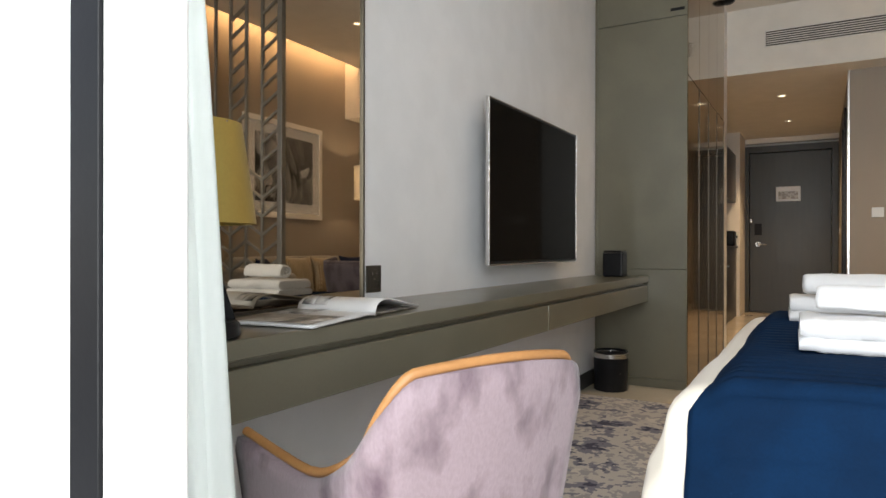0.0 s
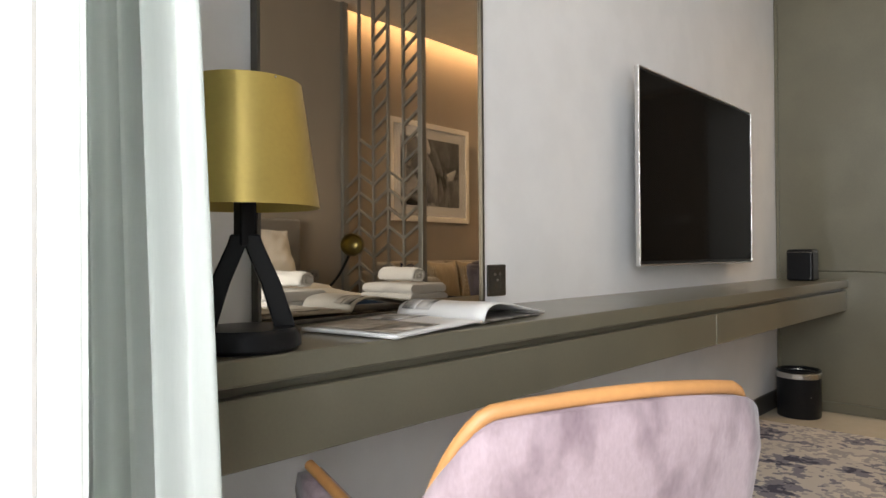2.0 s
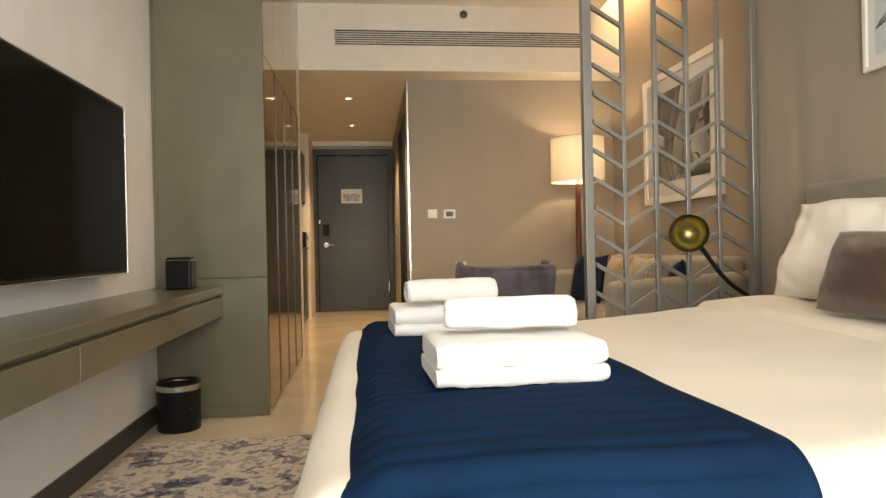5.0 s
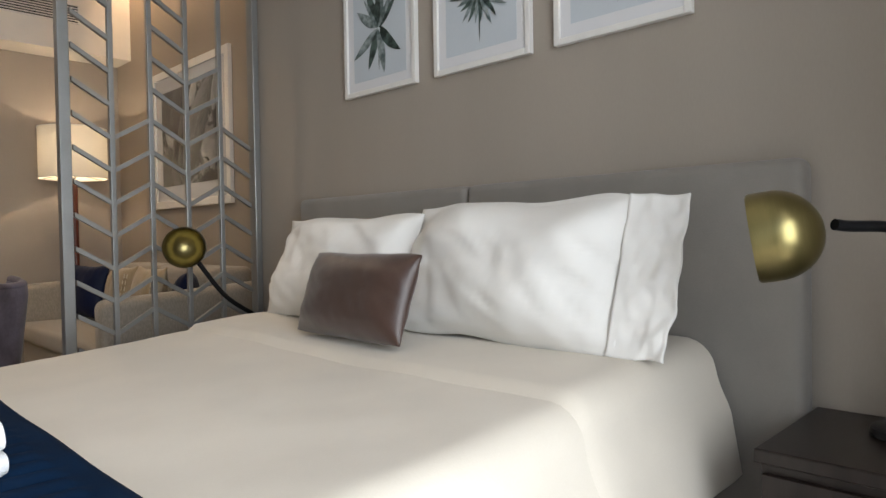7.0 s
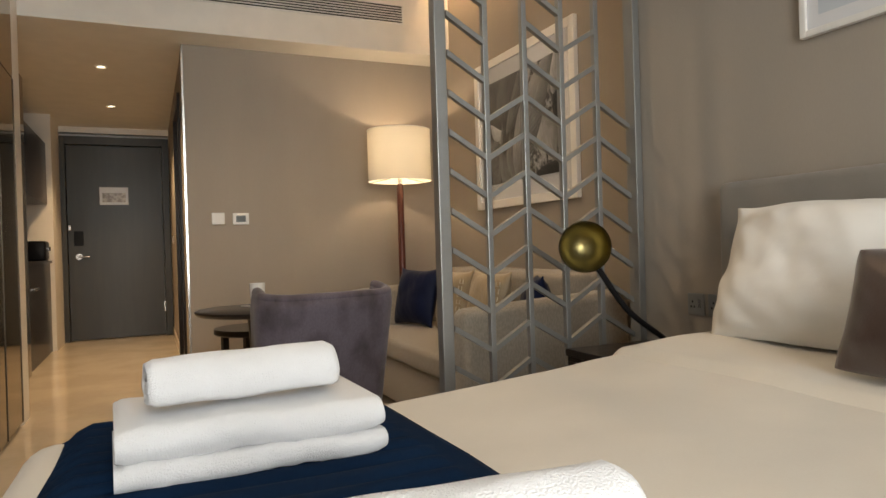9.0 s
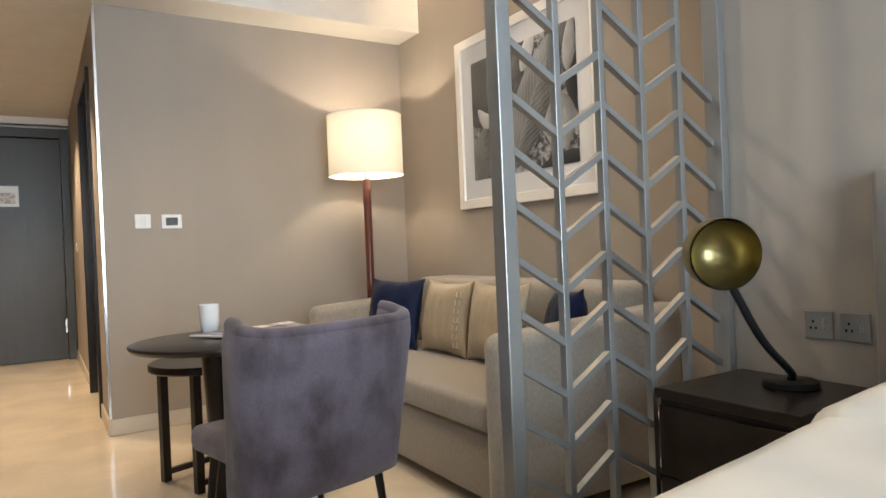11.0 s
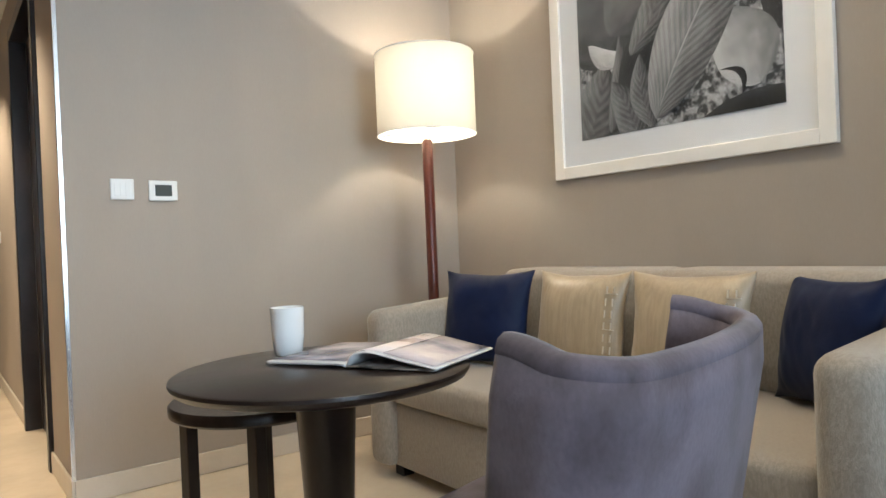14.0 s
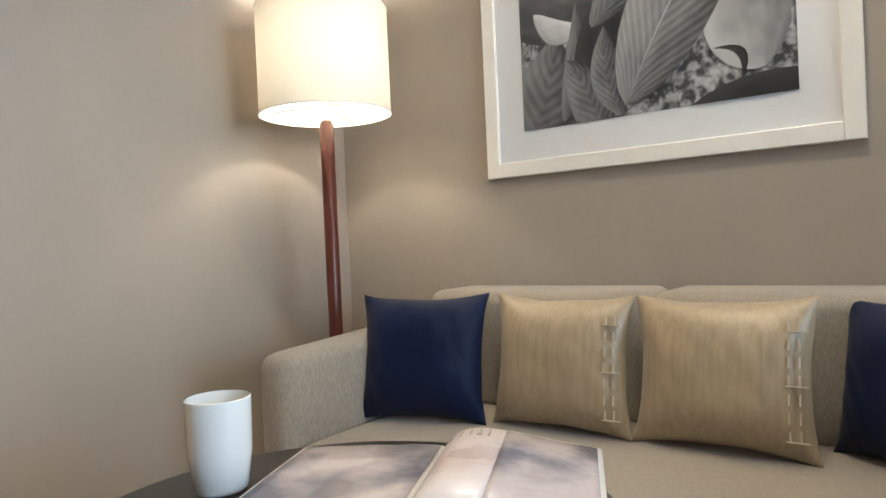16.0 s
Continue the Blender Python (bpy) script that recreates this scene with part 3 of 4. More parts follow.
# ---- wardrobe and corridor ----
def wardrobe():
    w = root("wardrobe", pose(0, 0, 0), "tall olive-grey lacquered wardrobe with bronze glossy side doors", "wardrobe")
    x1 = -0.427
    box("carcass", (XW + 0.002, YC + 0.02, 0.002), (x1 - 0.022, 6.40, ZC - 0.002), LACQUER, parent=w)
    for z0, z1 in ((0.06, 0.783), (0.787, 2.438), (2.442, ZC - 0.003)):
        box("end_panel", (XW + 0.022, YC, z0), (x1 - 0.002, YC + 0.019, z1), LACQUER, 0.002, parent=w)
    box("filler_strip", (XW + 0.002, YC, 0.06), (XW + 0.0205, YC + 0.0185, ZC - 0.003), LACQUER, 0.001, parent=w)
    box("plinth", (XW + 0.002, YC + 0.004, 0.002), (x1 - 0.004, YC + 0.0195, 0.058), LACQUER, 0.001, parent=w)
    n = 4
    for i in range(n):
        a = YC + 0.022 + i * (6.40 - YC - 0.022) / n
        b = YC + 0.022 + (i + 1) * (6.40 - YC - 0.022) / n - 0.004
        for z0, z1 in ((0.03, 2.05), (2.054, ZC - 0.003)):
            p = box("door", (x1 - 0.0215, a, z0), (x1, b, z1), BRONZE, 0.002, parent=w)
        box("edge_profile", (x1 + 0.0005, b - 0.010, 0.03), (x1 + 0.004, b - 0.002, 2.05), GUNMETAL, 0.001, parent=w)
    return w


wardrobe()
box("column", (-0.62, 6.44, 0), (-0.43, 6.64, ZC), TRIM_WHITE, 0.004, label="white painted pier beside the wardrobe", category="pier", **S)
tagged(boxes("corridor_cabinet", [((-1.03, 6.66, 0.002), (-0.65, 8.30, ZS - 0.002))], BRONZE, 0.003), "tall glossy brown corridor cabinet", "cabinet")
mb = root("minibar_cabinet", pose(0, 0, 0), "dark brown minibar cabinet in a corridor recess", "cabinet")
box("body", (-1.03, 8.31, 0.002), (-0.68, 9.89, 0.93), WOOD_DARK, 0.004, parent=mb)
box("counter", (-1.03, 8.31, 0.931), (-0.66, 9.89, 0.96), WOOD_DARK, 0.003, parent=mb)
box("back_panel", (-1.03, 8.31, 0.961), (-1.01, 9.89, 1.55), WOOD_DARK, 0.002, parent=mb)
box("wall_cupboard", (-1.03, 8.31, 1.551), (-0.69, 9.89, 2.2), WOOD_DARK, 0.003, parent=mb)
box("handle", (-0.679, 8.7, 0.70), (-0.65, 8.86, 0.72), STEEL, 0.003, parent=mb)
km = root("coffee_machine", pose(-0.77, 9.65, 0.961), "black coffee machine on the minibar", "coffee machine")
box("body", (-0.11, -0.13, 0), (0.10, 0.13, 0.20), BLACK, 0.02, 3, parent=km)
box("spout", (0.1005, -0.03, 0.10), (0.125, 0.03, 0.14), STEEL, 0.004, parent=km)


def entrance_door():
    d = root("door_1", pose(0, 0, 0), "dark grey closed entrance door with lever handle", "door")
    d["kind"] = "structure"
    y = YD + 0.05
    box("leaf", (-0.58, y, 0.008), (0.445, y + 0.045, 2.30), DOOR, 0.002, parent=d)
    boxes("frame", [((-0.665, YD - 0.01, 0), (-0.585, y + 0.06, 2.40)), ((0.45, YD - 0.01, 0), (0.53, y + 0.06, 2.40)), ((-0.585, YD - 0.01, 2.305), (0.45, y + 0.06, 2.40))], DOOR, 0.003, d)
    box("lock_plate", (-0.52, y - 0.014, 1.12), (-0.42, y - 0.001, 1.29), BLACK, 0.006, parent=d)
    lathe("rose", [(0, 0), (0.036, 0), (0.036, 0.012), (0, 0.012)], STEEL, parent=d).matrix_local = pose(-0.47, y - 0.001, 0.99, 90)
    tube("lever", [(-0.47, y - 0.01, 0.99), (-0.47, y - 0.05, 0.99), (-0.36, y - 0.05, 0.985)], 0.010, STEEL, d)
    box("latch", (-0.575, y - 0.03, 1.30), (-0.545, y - 0.001, 1.36), STEEL, 0.004, parent=d)
    box("notice_plate", (-0.24, y - 0.006, 1.60), (0.07, y - 0.001, 1.81), PAPER, 0.002, parent=d)
    box("notice_print", (-0.21, y - 0.0075, 1.63), (0.04, y - 0.0062, 1.74), PRINT_TAN, parent=d)
    box("hinge", (0.43, y - 0.012, 0.28), (0.46, y - 0.002, 0.42), STEEL, 0.002, parent=d)
    return d


entrance_door()
bd = root("door_2", pose(0, 0, 0), "dark framed bathroom door in the corridor", "door")
bd["kind"] = "structure"
box("leaf", (0.60, 7.555, 0.005), (0.64, 8.445, 2.215), WOOD_DARK, 0.002, parent=bd)
boxes("frame", [((0.515, 7.49, 0), (0.60, 7.552, 2.28)), ((0.515, 8.448, 0), (0.60, 8.51, 2.28)), ((0.515, 7.552, 2.217), (0.60, 8.448, 2.28))], WOOD_DARK, 0.003, bd)


def downlight(x, y, z):
    d = root("ceiling_spotlight", pose(x, y, z), "small round recessed ceiling spotlight", "spotlight", "ceiling spotlights")
    lathe("ring", [(0.030, -0.001), (0.044, -0.001), (0.046, -0.006), (0.036, -0.010), (0.030, -0.004)], TRIM_WHITE, parent=d)
    lathe("lens", [(0, -0.002), (0.029, -0.002)], GLOW, parent=d)
    return d


for y in (7.75, 9.3):
    downlight(-0.03, y, ZS)
for x, y in ((0.55, 2.2), (0.55, 4.6), (1.4, 5.3)):
    downlight(x, y, ZC)


def air_grille():
    g = root("air_grille", pose(0, 0, 0), "white slotted air-conditioning grille on the bulkhead", "grille")
    x0, x1, z0, z1, y = -0.12, 2.14, 2.725, 2.875, 6.649
    boxes("frame", [((x0, y - 0.014, z0), (x1, y, z0 + 0.010)), ((x0, y - 0.014, z1 - 0.010), (x1, y, z1)), ((x0, y - 0.014, z0 + 0.010), (x0 + 0.010, y, z1 - 0.010)), ((x1 - 0.010, y - 0.014, z0 + 0.010), (x1, y, z1 - 0.010))], TRIM_WHITE, 0.001, g)
    box("back", (x0 + 0.010, y - 0.003, z0 + 0.010), (x1 - 0.010, y - 0.001, z1 - 0.010), BLACK, parent=g)
    for i in range(6):
        z = z0 + 0.026 + i * 0.0195
        box("slat", (x0 + 0.010, y - 0.013, z - 0.004), (x1 - 0.010, y - 0.0035, z + 0.004), TRIM_WHITE, parent=g)
    return g


air_grille()
sd = root("smoke_detector", pose(1.04, 6.649, 3.02, 90), "small black round sprinkler on the bulkhead", "detector")
lathe("body", [(0, 0), (0.034, 0), (0.034, 0.012), (0.02, 0.022), (0, 0.024)], GUNMETAL, parent=sd)


def switch(m, label, display):
    s = root("thermostat" if display else "light_switch", m, label, "thermostat" if display else "switch")
    w = 0.058 if display else 0.045
    box("plate", (-w, -0.012, -0.043), (w, -0.001, 0.043), PLASTIC_WHITE, 0.005, 3, parent=s)
    if display:
        box("display", (-0.034, -0.0135, -0.024), (0.034, -0.0122, 0.024), LCD, 0.0005, parent=s)
    else:
        for i in (-1, 0, 1):
            box("rocker", (i * 0.021 - 0.0095, -0.0155, -0.028), (i * 0.021 + 0.0095, -0.0122, 0.028), PLASTIC_WHITE, 0.001, parent=s)
    return s


switch(pose(0.752, YA, 1.243), "white three-gang light switch on the taupe wall", False)
switch(pose(0.913, YA, 1.240), "white thermostat with a grey display", True)


switch(pose(0.534, 9.75, 1.15, 0, 0, -90), "white light switch on the corridor wall", False)


# ---- bed ----
BX0, BX1, BY0, BY1, BZ = 0.02, 2.13, 1.605, 3.43, 0.605


def over_edge(s, lo, hi, r):
    """Place and drop along a cloth that lies from lo to hi and falls over both edges, round a radius r."""
    for sign, edge in ((-1, lo), (1, hi)):
        e = (s - edge) * sign + r
        if e > 0:
            a = e / r
            if a < math.pi / 2:
                return edge + sign * (-r + r * math.sin(a)), r * (1 - math.cos(a))
            return edge + sign * (0.02 + 0.16 * (e - r * math.pi / 2)) * min(1, (a - 1.57)), r + (e - r * math.pi / 2)
    return s, 0.0


def bed():
    b = root("bed", pose(0, 0, 0), "large made bed with ivory duvet and upholstered base", "bed")
    box("base", (BX0 + 0.10, BY0 + 0.06, 0.06), (BX1, BY1 - 0.06, 0.30), HEADBOARD, 0.02, 3, parent=b)
    for x in (BX0 + 0.2, BX1 - 0.2):
        for y in (BY0 + 0.2, BY1 - 0.2):
            box("leg", (x - 0.03, y - 0.03, 0.014), (x + 0.03, y + 0.03, 0.06), BLACK, 0.004, parent=b)
    box("mattress", (BX0 + 0.06, BY0 + 0.04, 0.301), (BX1, BY1 - 0.04, BZ - 0.012), LINEN, 0.06, 5, parent=b)

    def cloth(x0, x1, drop, lift):
        def fn(u, v):
            x, dx = over_edge(x0 + (x1 - x0) * u, BX0, 9, 0.085)
            y, dy = over_edge(BY0 - drop + (BY1 - BY0 + 2 * drop) * v, BY0, BY1, 0.085)
            d = (dx ** 2.2 + dy ** 2.2) ** (1 / 2.2)
            z = BZ + 0.008 + (lift - 0.008) * min(1, u * 22) + 0.065 * max(0, x - 0.8) - d
            w = noise.noise((x * 1.7, y * 1.9, 0.4)) * 0.012 + noise.noise((x * 2.2 + y * 2.6, (x - y) * 1.1, 3.3)) * 0.011 + noise.noise((x * 5.5, y * 4.5, 2.2)) * 0.004
            if d > 0.08:
                w *= 0.2
                side = noise.noise((x * 5, y * 5, 0.3)) * 0.02 * min(1, d * 3)
                x -= side if dx > 0.08 else 0
                y += side if dy > 0.08 else 0
            return (x, y, max(0.16, z + w))
        return fn
    sheet("duvet", cloth(BX0 - 0.36, 1.70, 0.36, 0.012), 90, 110, DUVET, b)
    sheet("folded_sheet", cloth(1.50, 2.13, 0.30, 0.032), 40, 110, DUVET, b)
    return b


def bed_runner():
    def fn(u, v):
        x = 0.072 + 0.69 * u
        y, dy = over_edge(BY0 - 0.30 + (BY1 - BY0 + 0.60) * v, BY0 - 0.016, BY1 + 0.016, 0.09)
        s = -0.30 + (BY1 - BY0 + 0.60) * v
        edge = max(0.0, 0.16 - x)
        quilt = 0.011 * abs(math.sin(s * math.pi / 0.062 + 0.5 * noise.noise((x * 4, s * 2, 0)))) ** 0.6
        border = min(u, 1 - u) * 0.67
        if border < 0.055:
            quilt = 0.004 * abs(math.sin(min(1, border / 0.055) * math.pi)) ** 0.5
        w = (noise.noise((x * 1.7, y * 1.9, 0.4)) * 0.012 + noise.noise((x * 2.2 + y * 2.6, (x - y) * 1.1, 3.3)) * 0.008) * (1 if dy < 0.08 else 0.2)
        return (x, y, BZ + 0.034 + quilt + w - dy - edge * 0.5)
    ob = sheet("bed_runner", fn, 46, 300, NAVY, thick=0.012)
    return tagged(ob, "navy blue quilted velvet runner across the foot of the bed", "bed runner")


def headboard():
    h = root("headboard", pose(0, 0, 0), "grey upholstered headboard of two wide panels", "headboard")
    for y0, y1 in ((1.40, 2.515), (2.521, 3.60)):
        bm = bmesh.new()
        add_box(bm, (2.155, y0, 0.16), (XB - 0.002, y1, 1.19), 0.028, 4)
        finish("panel", bm, HEADBOARD, h, True)
    return h


def pillow(at, rz, lean, w, h, d, mat, seed, label, flange=0.05, name="pillow", wrinkle=0.021, border=0.0):
    p = cushion_mesh(name, w, h, d, mat, seed, flange=flange, wrinkle=wrinkle)
    p.matrix_world = Matrix.Translation(at) @ pose(0, 0, 0, lean, 0, rz)
    if border:
        def hem(u, v):
            x = w / 2 - 0.03 + (border + 0.03 + 0.012 * noise.noise((v * 4 + seed, 2.0, 1.0))) * u
            ripple = 0.016 * noise.noise((u * 3.0 + seed, v * 6.0, 0.5)) + 0.010 * noise.noise((u * 7.0, v * 13.0 + seed, 2.5))
            return (x, 0.004 - 0.020 * (1 - u) ** 2 + ripple * (0.35 + 0.65 * u), 0.008 + (h - 0.016) * v + 0.008 * noise.noise((u * 2, v * 3, 4.0)))
        sheet("border", hem, 22, 44, mat, p, 0.003)
    return tagged(p, label, "pillow", "pillows on the bed")


bed()
headboard()
bed_runner()
pillow((1.80, 2.91, 0.698), -90, -20, 0.82, 0.42, 0.20, LINEN, 1, "white cotton pillow leaning on the headboard", 0.05, wrinkle=0.028)
pillow((1.83, 2.135, 0.698), -90, -19, 0.83, 0.44, 0.22, LINEN, 5, "white cotton pillow leaning on the headboard", 0.05, wrinkle=0.028, border=0.12)
pillow((1.60, 2.515, 0.700), -91, -20, 0.53, 0.28, 0.14, BROWN_SATIN, 9, "brown satin lumbar cushion on the bed", 0.02, "lumbar_cushion", 0.006)


def nightstand(y0, y1, label):
    n = root("nightstand", pose(0, 0, 0), label, "nightstand", "nightstands beside the bed")
    x0, x1, z = 1.80, XB - 0.004, 0.565
    box("top", (x0, y0, z - 0.03), (x1, y1, z), WOOD_DARK, 0.004, parent=n)
    box("body", (x0 + 0.015, y0 + 0.01, 0.08), (x1, y1 - 0.01, z - 0.031), WOOD_DARK, 0.003, parent=n)
    for a, b in ((0.10, 0.30), (0.305, z - 0.05)):
        box("drawer", (x0, y0 + 0.016, a), (x0 + 0.0145, y1 - 0.016, b), WOOD_DARK, 0.002, parent=n)
    for y in (y0 + 0.05, y1 - 0.05):
        box("foot", (x0 + 0.03, y - 0.02, 0.0005), (x0 + 0.07, y + 0.02, 0.08), WOOD_DARK, 0.002, parent=n)
        box("foot", (x1 - 0.07, y - 0.02, 0.0005), (x1 - 0.03, y + 0.02, 0.08), WOOD_DARK, 0.002, parent=n)
    return n


nightstand(3.60, 4.06, "espresso wood nightstand between bed and screen")
nightstand(0.93, 1.395, "espresso wood nightstand by the window")


def dome_lamp(base, head, aim, bend, joint, label):
    """A bedside lamp: disc base, bent flat arm, brass half-dome head."""
    l = root("bedside_lamp", pose(*base), label, "lamp", "bedside lamps")
    lathe("base", [(0, 0), (0.075, 0), (0.078, 0.004), (0.076, 0.018), (0.070, 0.021), (0, 0.021)], BLACK, parent=l)
    h = Vector(head) - Vector(base)
    end = h + Vector(joint)
    tube("arm", bezier([(0, 0, 0.02), Vector(bend) * 0.55 + Vector((0, 0, 0.05)), Vector(bend) * 0.8 + end * 0.5, end], 10), 0.011, BLACK, l)
    r = 0.088
    prof = [(r * math.cos(a), r * math.sin(a)) for a in [math.pi / 2 * k / 14 for k in range(15)]]
    prof = [(r, -0.035), (r, 0)] + prof[1:]
    inner = [(max(0, q[0] - 0.004), q[1] - 0.003) for q in reversed(prof)]
    prof[-1] = (0, prof[-1][1])
    inner[0] = (0, inner[0][1])
    d = lathe("shade", prof + inner[0:1] + inner[1:], BRASS, parent=l)
    turn = (-(Vector(aim) - Vector(head))).normalized().to_track_quat("Z", "Y").to_matrix().to_4x4()
    d.matrix_local = Matrix.Translation(h) @ turn
    bulb = lathe("bulb", [(0, 0.03), (0.012, 0.028), (0.014, 0.01), (0.024, -0.01), (0.024, -0.022), (0.012, -0.036), (0, -0.038)], GUNMETAL, parent=l, seg=20)
    bulb.matrix_local = d.matrix_local.copy()
    k = tube("knuckle", [(0, 0, 0.090), (0, 0, 0.118)], 0.010, STEEL, l)
    k.matrix_local = d.matrix_local.copy()
    return l


dome_lamp((2.09, 3.80, 0.566), (1.645, 3.70, 0.977), (0.9, 2.5, 0.90), (-0.06, -0.04, 0.0), (0.062, 0.03, -0.058), "brass dome bedside lamp with a bent black arm")
dome_lamp((2.08, 1.17, 0.566), (1.76, 1.34, 1.00), (1.45, 2.3, 0.84), (0.02, -0.08, 0.24), (0.04, -0.095, 0.02), "brass dome bedside lamp with a bent black arm")


def outlet(m, kind_label):
    s = root("wall_outlet", m, kind_label, "socket", "bedside outlets")
    box("plate", (-0.043, -0.008, -0.043), (0.043, -0.001, 0.043), SCREEN_METAL, 0.003, parent=s)
    box("rocker", (0.014, -0.012, -0.012), (0.026, -0.0085, 0.02), STEEL, 0.001, parent=s)
    for x, z in ((-0.016, 0.012), (-0.024, -0.008), (-0.008, -0.008)):
        box("pin_hole", (x - 0.003, -0.0092, z - 0.006), (x + 0.003, -0.0082, z + 0.002), BLACK, parent=s)
    return s


outlet(pose(XB, 3.79, 0.735, 0, 0, -90), "grey metal wall outlet beside the bed")
outlet(pose(XB, 3.685, 0.735, 0, 0, -90), "grey metal wall outlet beside the bed")


def towel_roll(m, length, r, label):
    """A towel rolled up: a thick spiral, seen at its ends."""
    bm = bmesh.new()
    turns, n, t = 2.6, 90, r / 3.1
    prof_o, prof_i = [], []
    for k in range(n + 1):
        a = turns * 2 * math.pi * k / n
        q = t * 0.4 + (r - t * 0.4) * k / n
        prof_o.append((q, a))
        prof_i.append((max(0.002, q - t * 0.86), a))
    rows = []
    steps = 26
    for s in range(steps + 1):
        x = (s / steps - 0.5) * length
        e = min(s, steps - s) / steps
        rows.append([[bm.verts.new((x * (1 + 0.02 * noise.noise((a, 3.1, r * 40))), (q - (0.006 if e < 0.03 else 0)) * math.cos(a) * (1.12 + 0.05 * noise.noise((x * 9, a, 2))), (q - (0.006 if e < 0.03 else 0)) * math.sin(a) * 0.94 + 0.004 * noise.noise((x * 11, a * 2, 5)) + r * 0.94)) for q, a in prof] for prof in (prof_o, prof_i)])
    for s in range(steps):
        for side in (0, 1):
            for k in range(n):
                bm.faces.new((rows[s][side][k], rows[s][side][k + 1], rows[s + 1][side][k + 1], rows[s + 1][side][k]))
        bm.faces.new((rows[s][0][n], rows[s][1][n], rows[s + 1][1][n], rows[s + 1][0][n]))
        bm.faces.new((rows[s][0][0], rows[s][1][0], rows[s + 1][1][0], rows[s + 1][0][0]))
    for s in (0, steps):
        for k in range(n):
            bm.faces.new((rows[s][0][k], rows[s][0][k + 1], rows[s][1][k + 1], rows[s][1][k]))
    ob = finish("rolled_towel", bm, TOWEL, smooth=True)
    ob.matrix_world = m
    return tagged(ob, label, "towel", "towels on the bed")


def towel_folded(m, w, d, h, layers, label):
    """A towel folded into thick layers with round folds at the front."""
    bm = bmesh.new()
    share = [1.0] if layers == 1 else [0.42, 0.58]
    for i in range(layers):
        lh = h * share[i]
        r = lh / 2
        floor_z = h * sum(share[:i])
        ring = []
        k = 12
        for j in range(k + 1):
            a = -math.pi / 2 + math.pi * j / k
            ring.append((d / 2 - r + r * math.cos(a), r * math.sin(a)))
        for j in range(k + 1):
            a = math.pi / 2 + math.pi * j / k
            ring.append((-d / 2 + r + r * math.cos(a), r * math.sin(a)))
        steps = 30
        rows = []
        for s in range(steps + 1):
            u = s / steps - 0.5
            e = 1 - abs(2 * u) ** 14
            shrink = 0.80 + 0.20 * e
            rows.append([bm.verts.new((u * w * (1 - 0.012 * i), y * (1 - 0.05 * i) + 0.012 * noise.noise((u * 4.5, i * 3.0, z * 14)) + 0.004 * noise.noise((u * 17, i, z * 40)), (z * shrink * 1.06 + r + floor_z * 0.98) + 0.008 * noise.noise((u * 4, y * 7, i * 2.0)) + 0.003 * noise.noise((u * 19, y * 22, i + 5.0)))) for y, z in ring])
        for s in range(steps):
            for j in range(len(ring)):
                q = (j + 1) % len(ring)
                bm.faces.new((rows[s][j], rows[s][q], rows[s + 1][q], rows[s + 1][j]))
        bm.faces.new(rows[0])
        bm.faces.new(rows[-1])
    ob = finish("folded_towel", bm, TOWEL, smooth=True)
    ob.matrix_world = m
    return tagged(sharp(ob, 70), label, "towel", "towels on the bed")


TZ = BZ + 0.042
towel_folded(pose(0.455, 2.22, TZ, 0, 0, 2), 0.37, 0.28, 0.088, 2, "thick white folded towel on the navy runner")
towel_roll(pose(0.465, 2.26, TZ + 0.086, 0, 0, -5), 0.30, 0.049, "white rolled hand towel on a folded towel")
towel_folded(pose(0.425, 3.02, TZ, 0, 0, 3), 0.42, 0.28, 0.092, 2, "thick white folded towel on the navy runner")
towel_roll(pose(0.42, 3.00, TZ + 0.088, 0, 0, 6), 0.31, 0.052, "white rolled hand towel on a folded towel")


# ---- pictures ----
def frame_on_wall(name, m, w, h, bar, depth, label):
    """A frame in the x-z plane, its back on the wall at y = 0 and its face towards -y; the base at z = 0."""
    f = root(name, m, label, "picture")
    boxes("frame", [((-w / 2, -depth, 0), (-w / 2 + bar, -0.001, h)), ((w / 2 - bar, -depth, 0), (w / 2, -0.001, h)), ((-w / 2 + bar, -depth, 0), (w / 2 - bar, -0.001, bar)), ((-w / 2 + bar, -depth, h - bar), (w / 2 - bar, -0.001, h))], FRAME_WHITE, 0.003, f)
    return f


def leaf_fn(cx, cz, ang, ln, wd, y, bend=0.0):
    ca, sa = math.cos(ang), math.sin(ang)
    def fn(u, v):
        half = wd * (math.sin(math.pi * min(1, u ** 0.8)) ** 0.8)
        a = (u - 0.5) * ln
        b = (v - 0.5) * 2 * half + bend * (u - 0.5) ** 2
        return (cx + a * ca - b * sa, y - 0.0004 * math.sin(v * math.pi), cz + a * sa + b * ca)
    return fn


def clip_fn(fn, w0, w1, z0, z1):
    def g(u, v):
        x, y, z = fn(u, v)
        return (min(w1, max(w0, x)), y, min(z1, max(z0, z)))
    return g


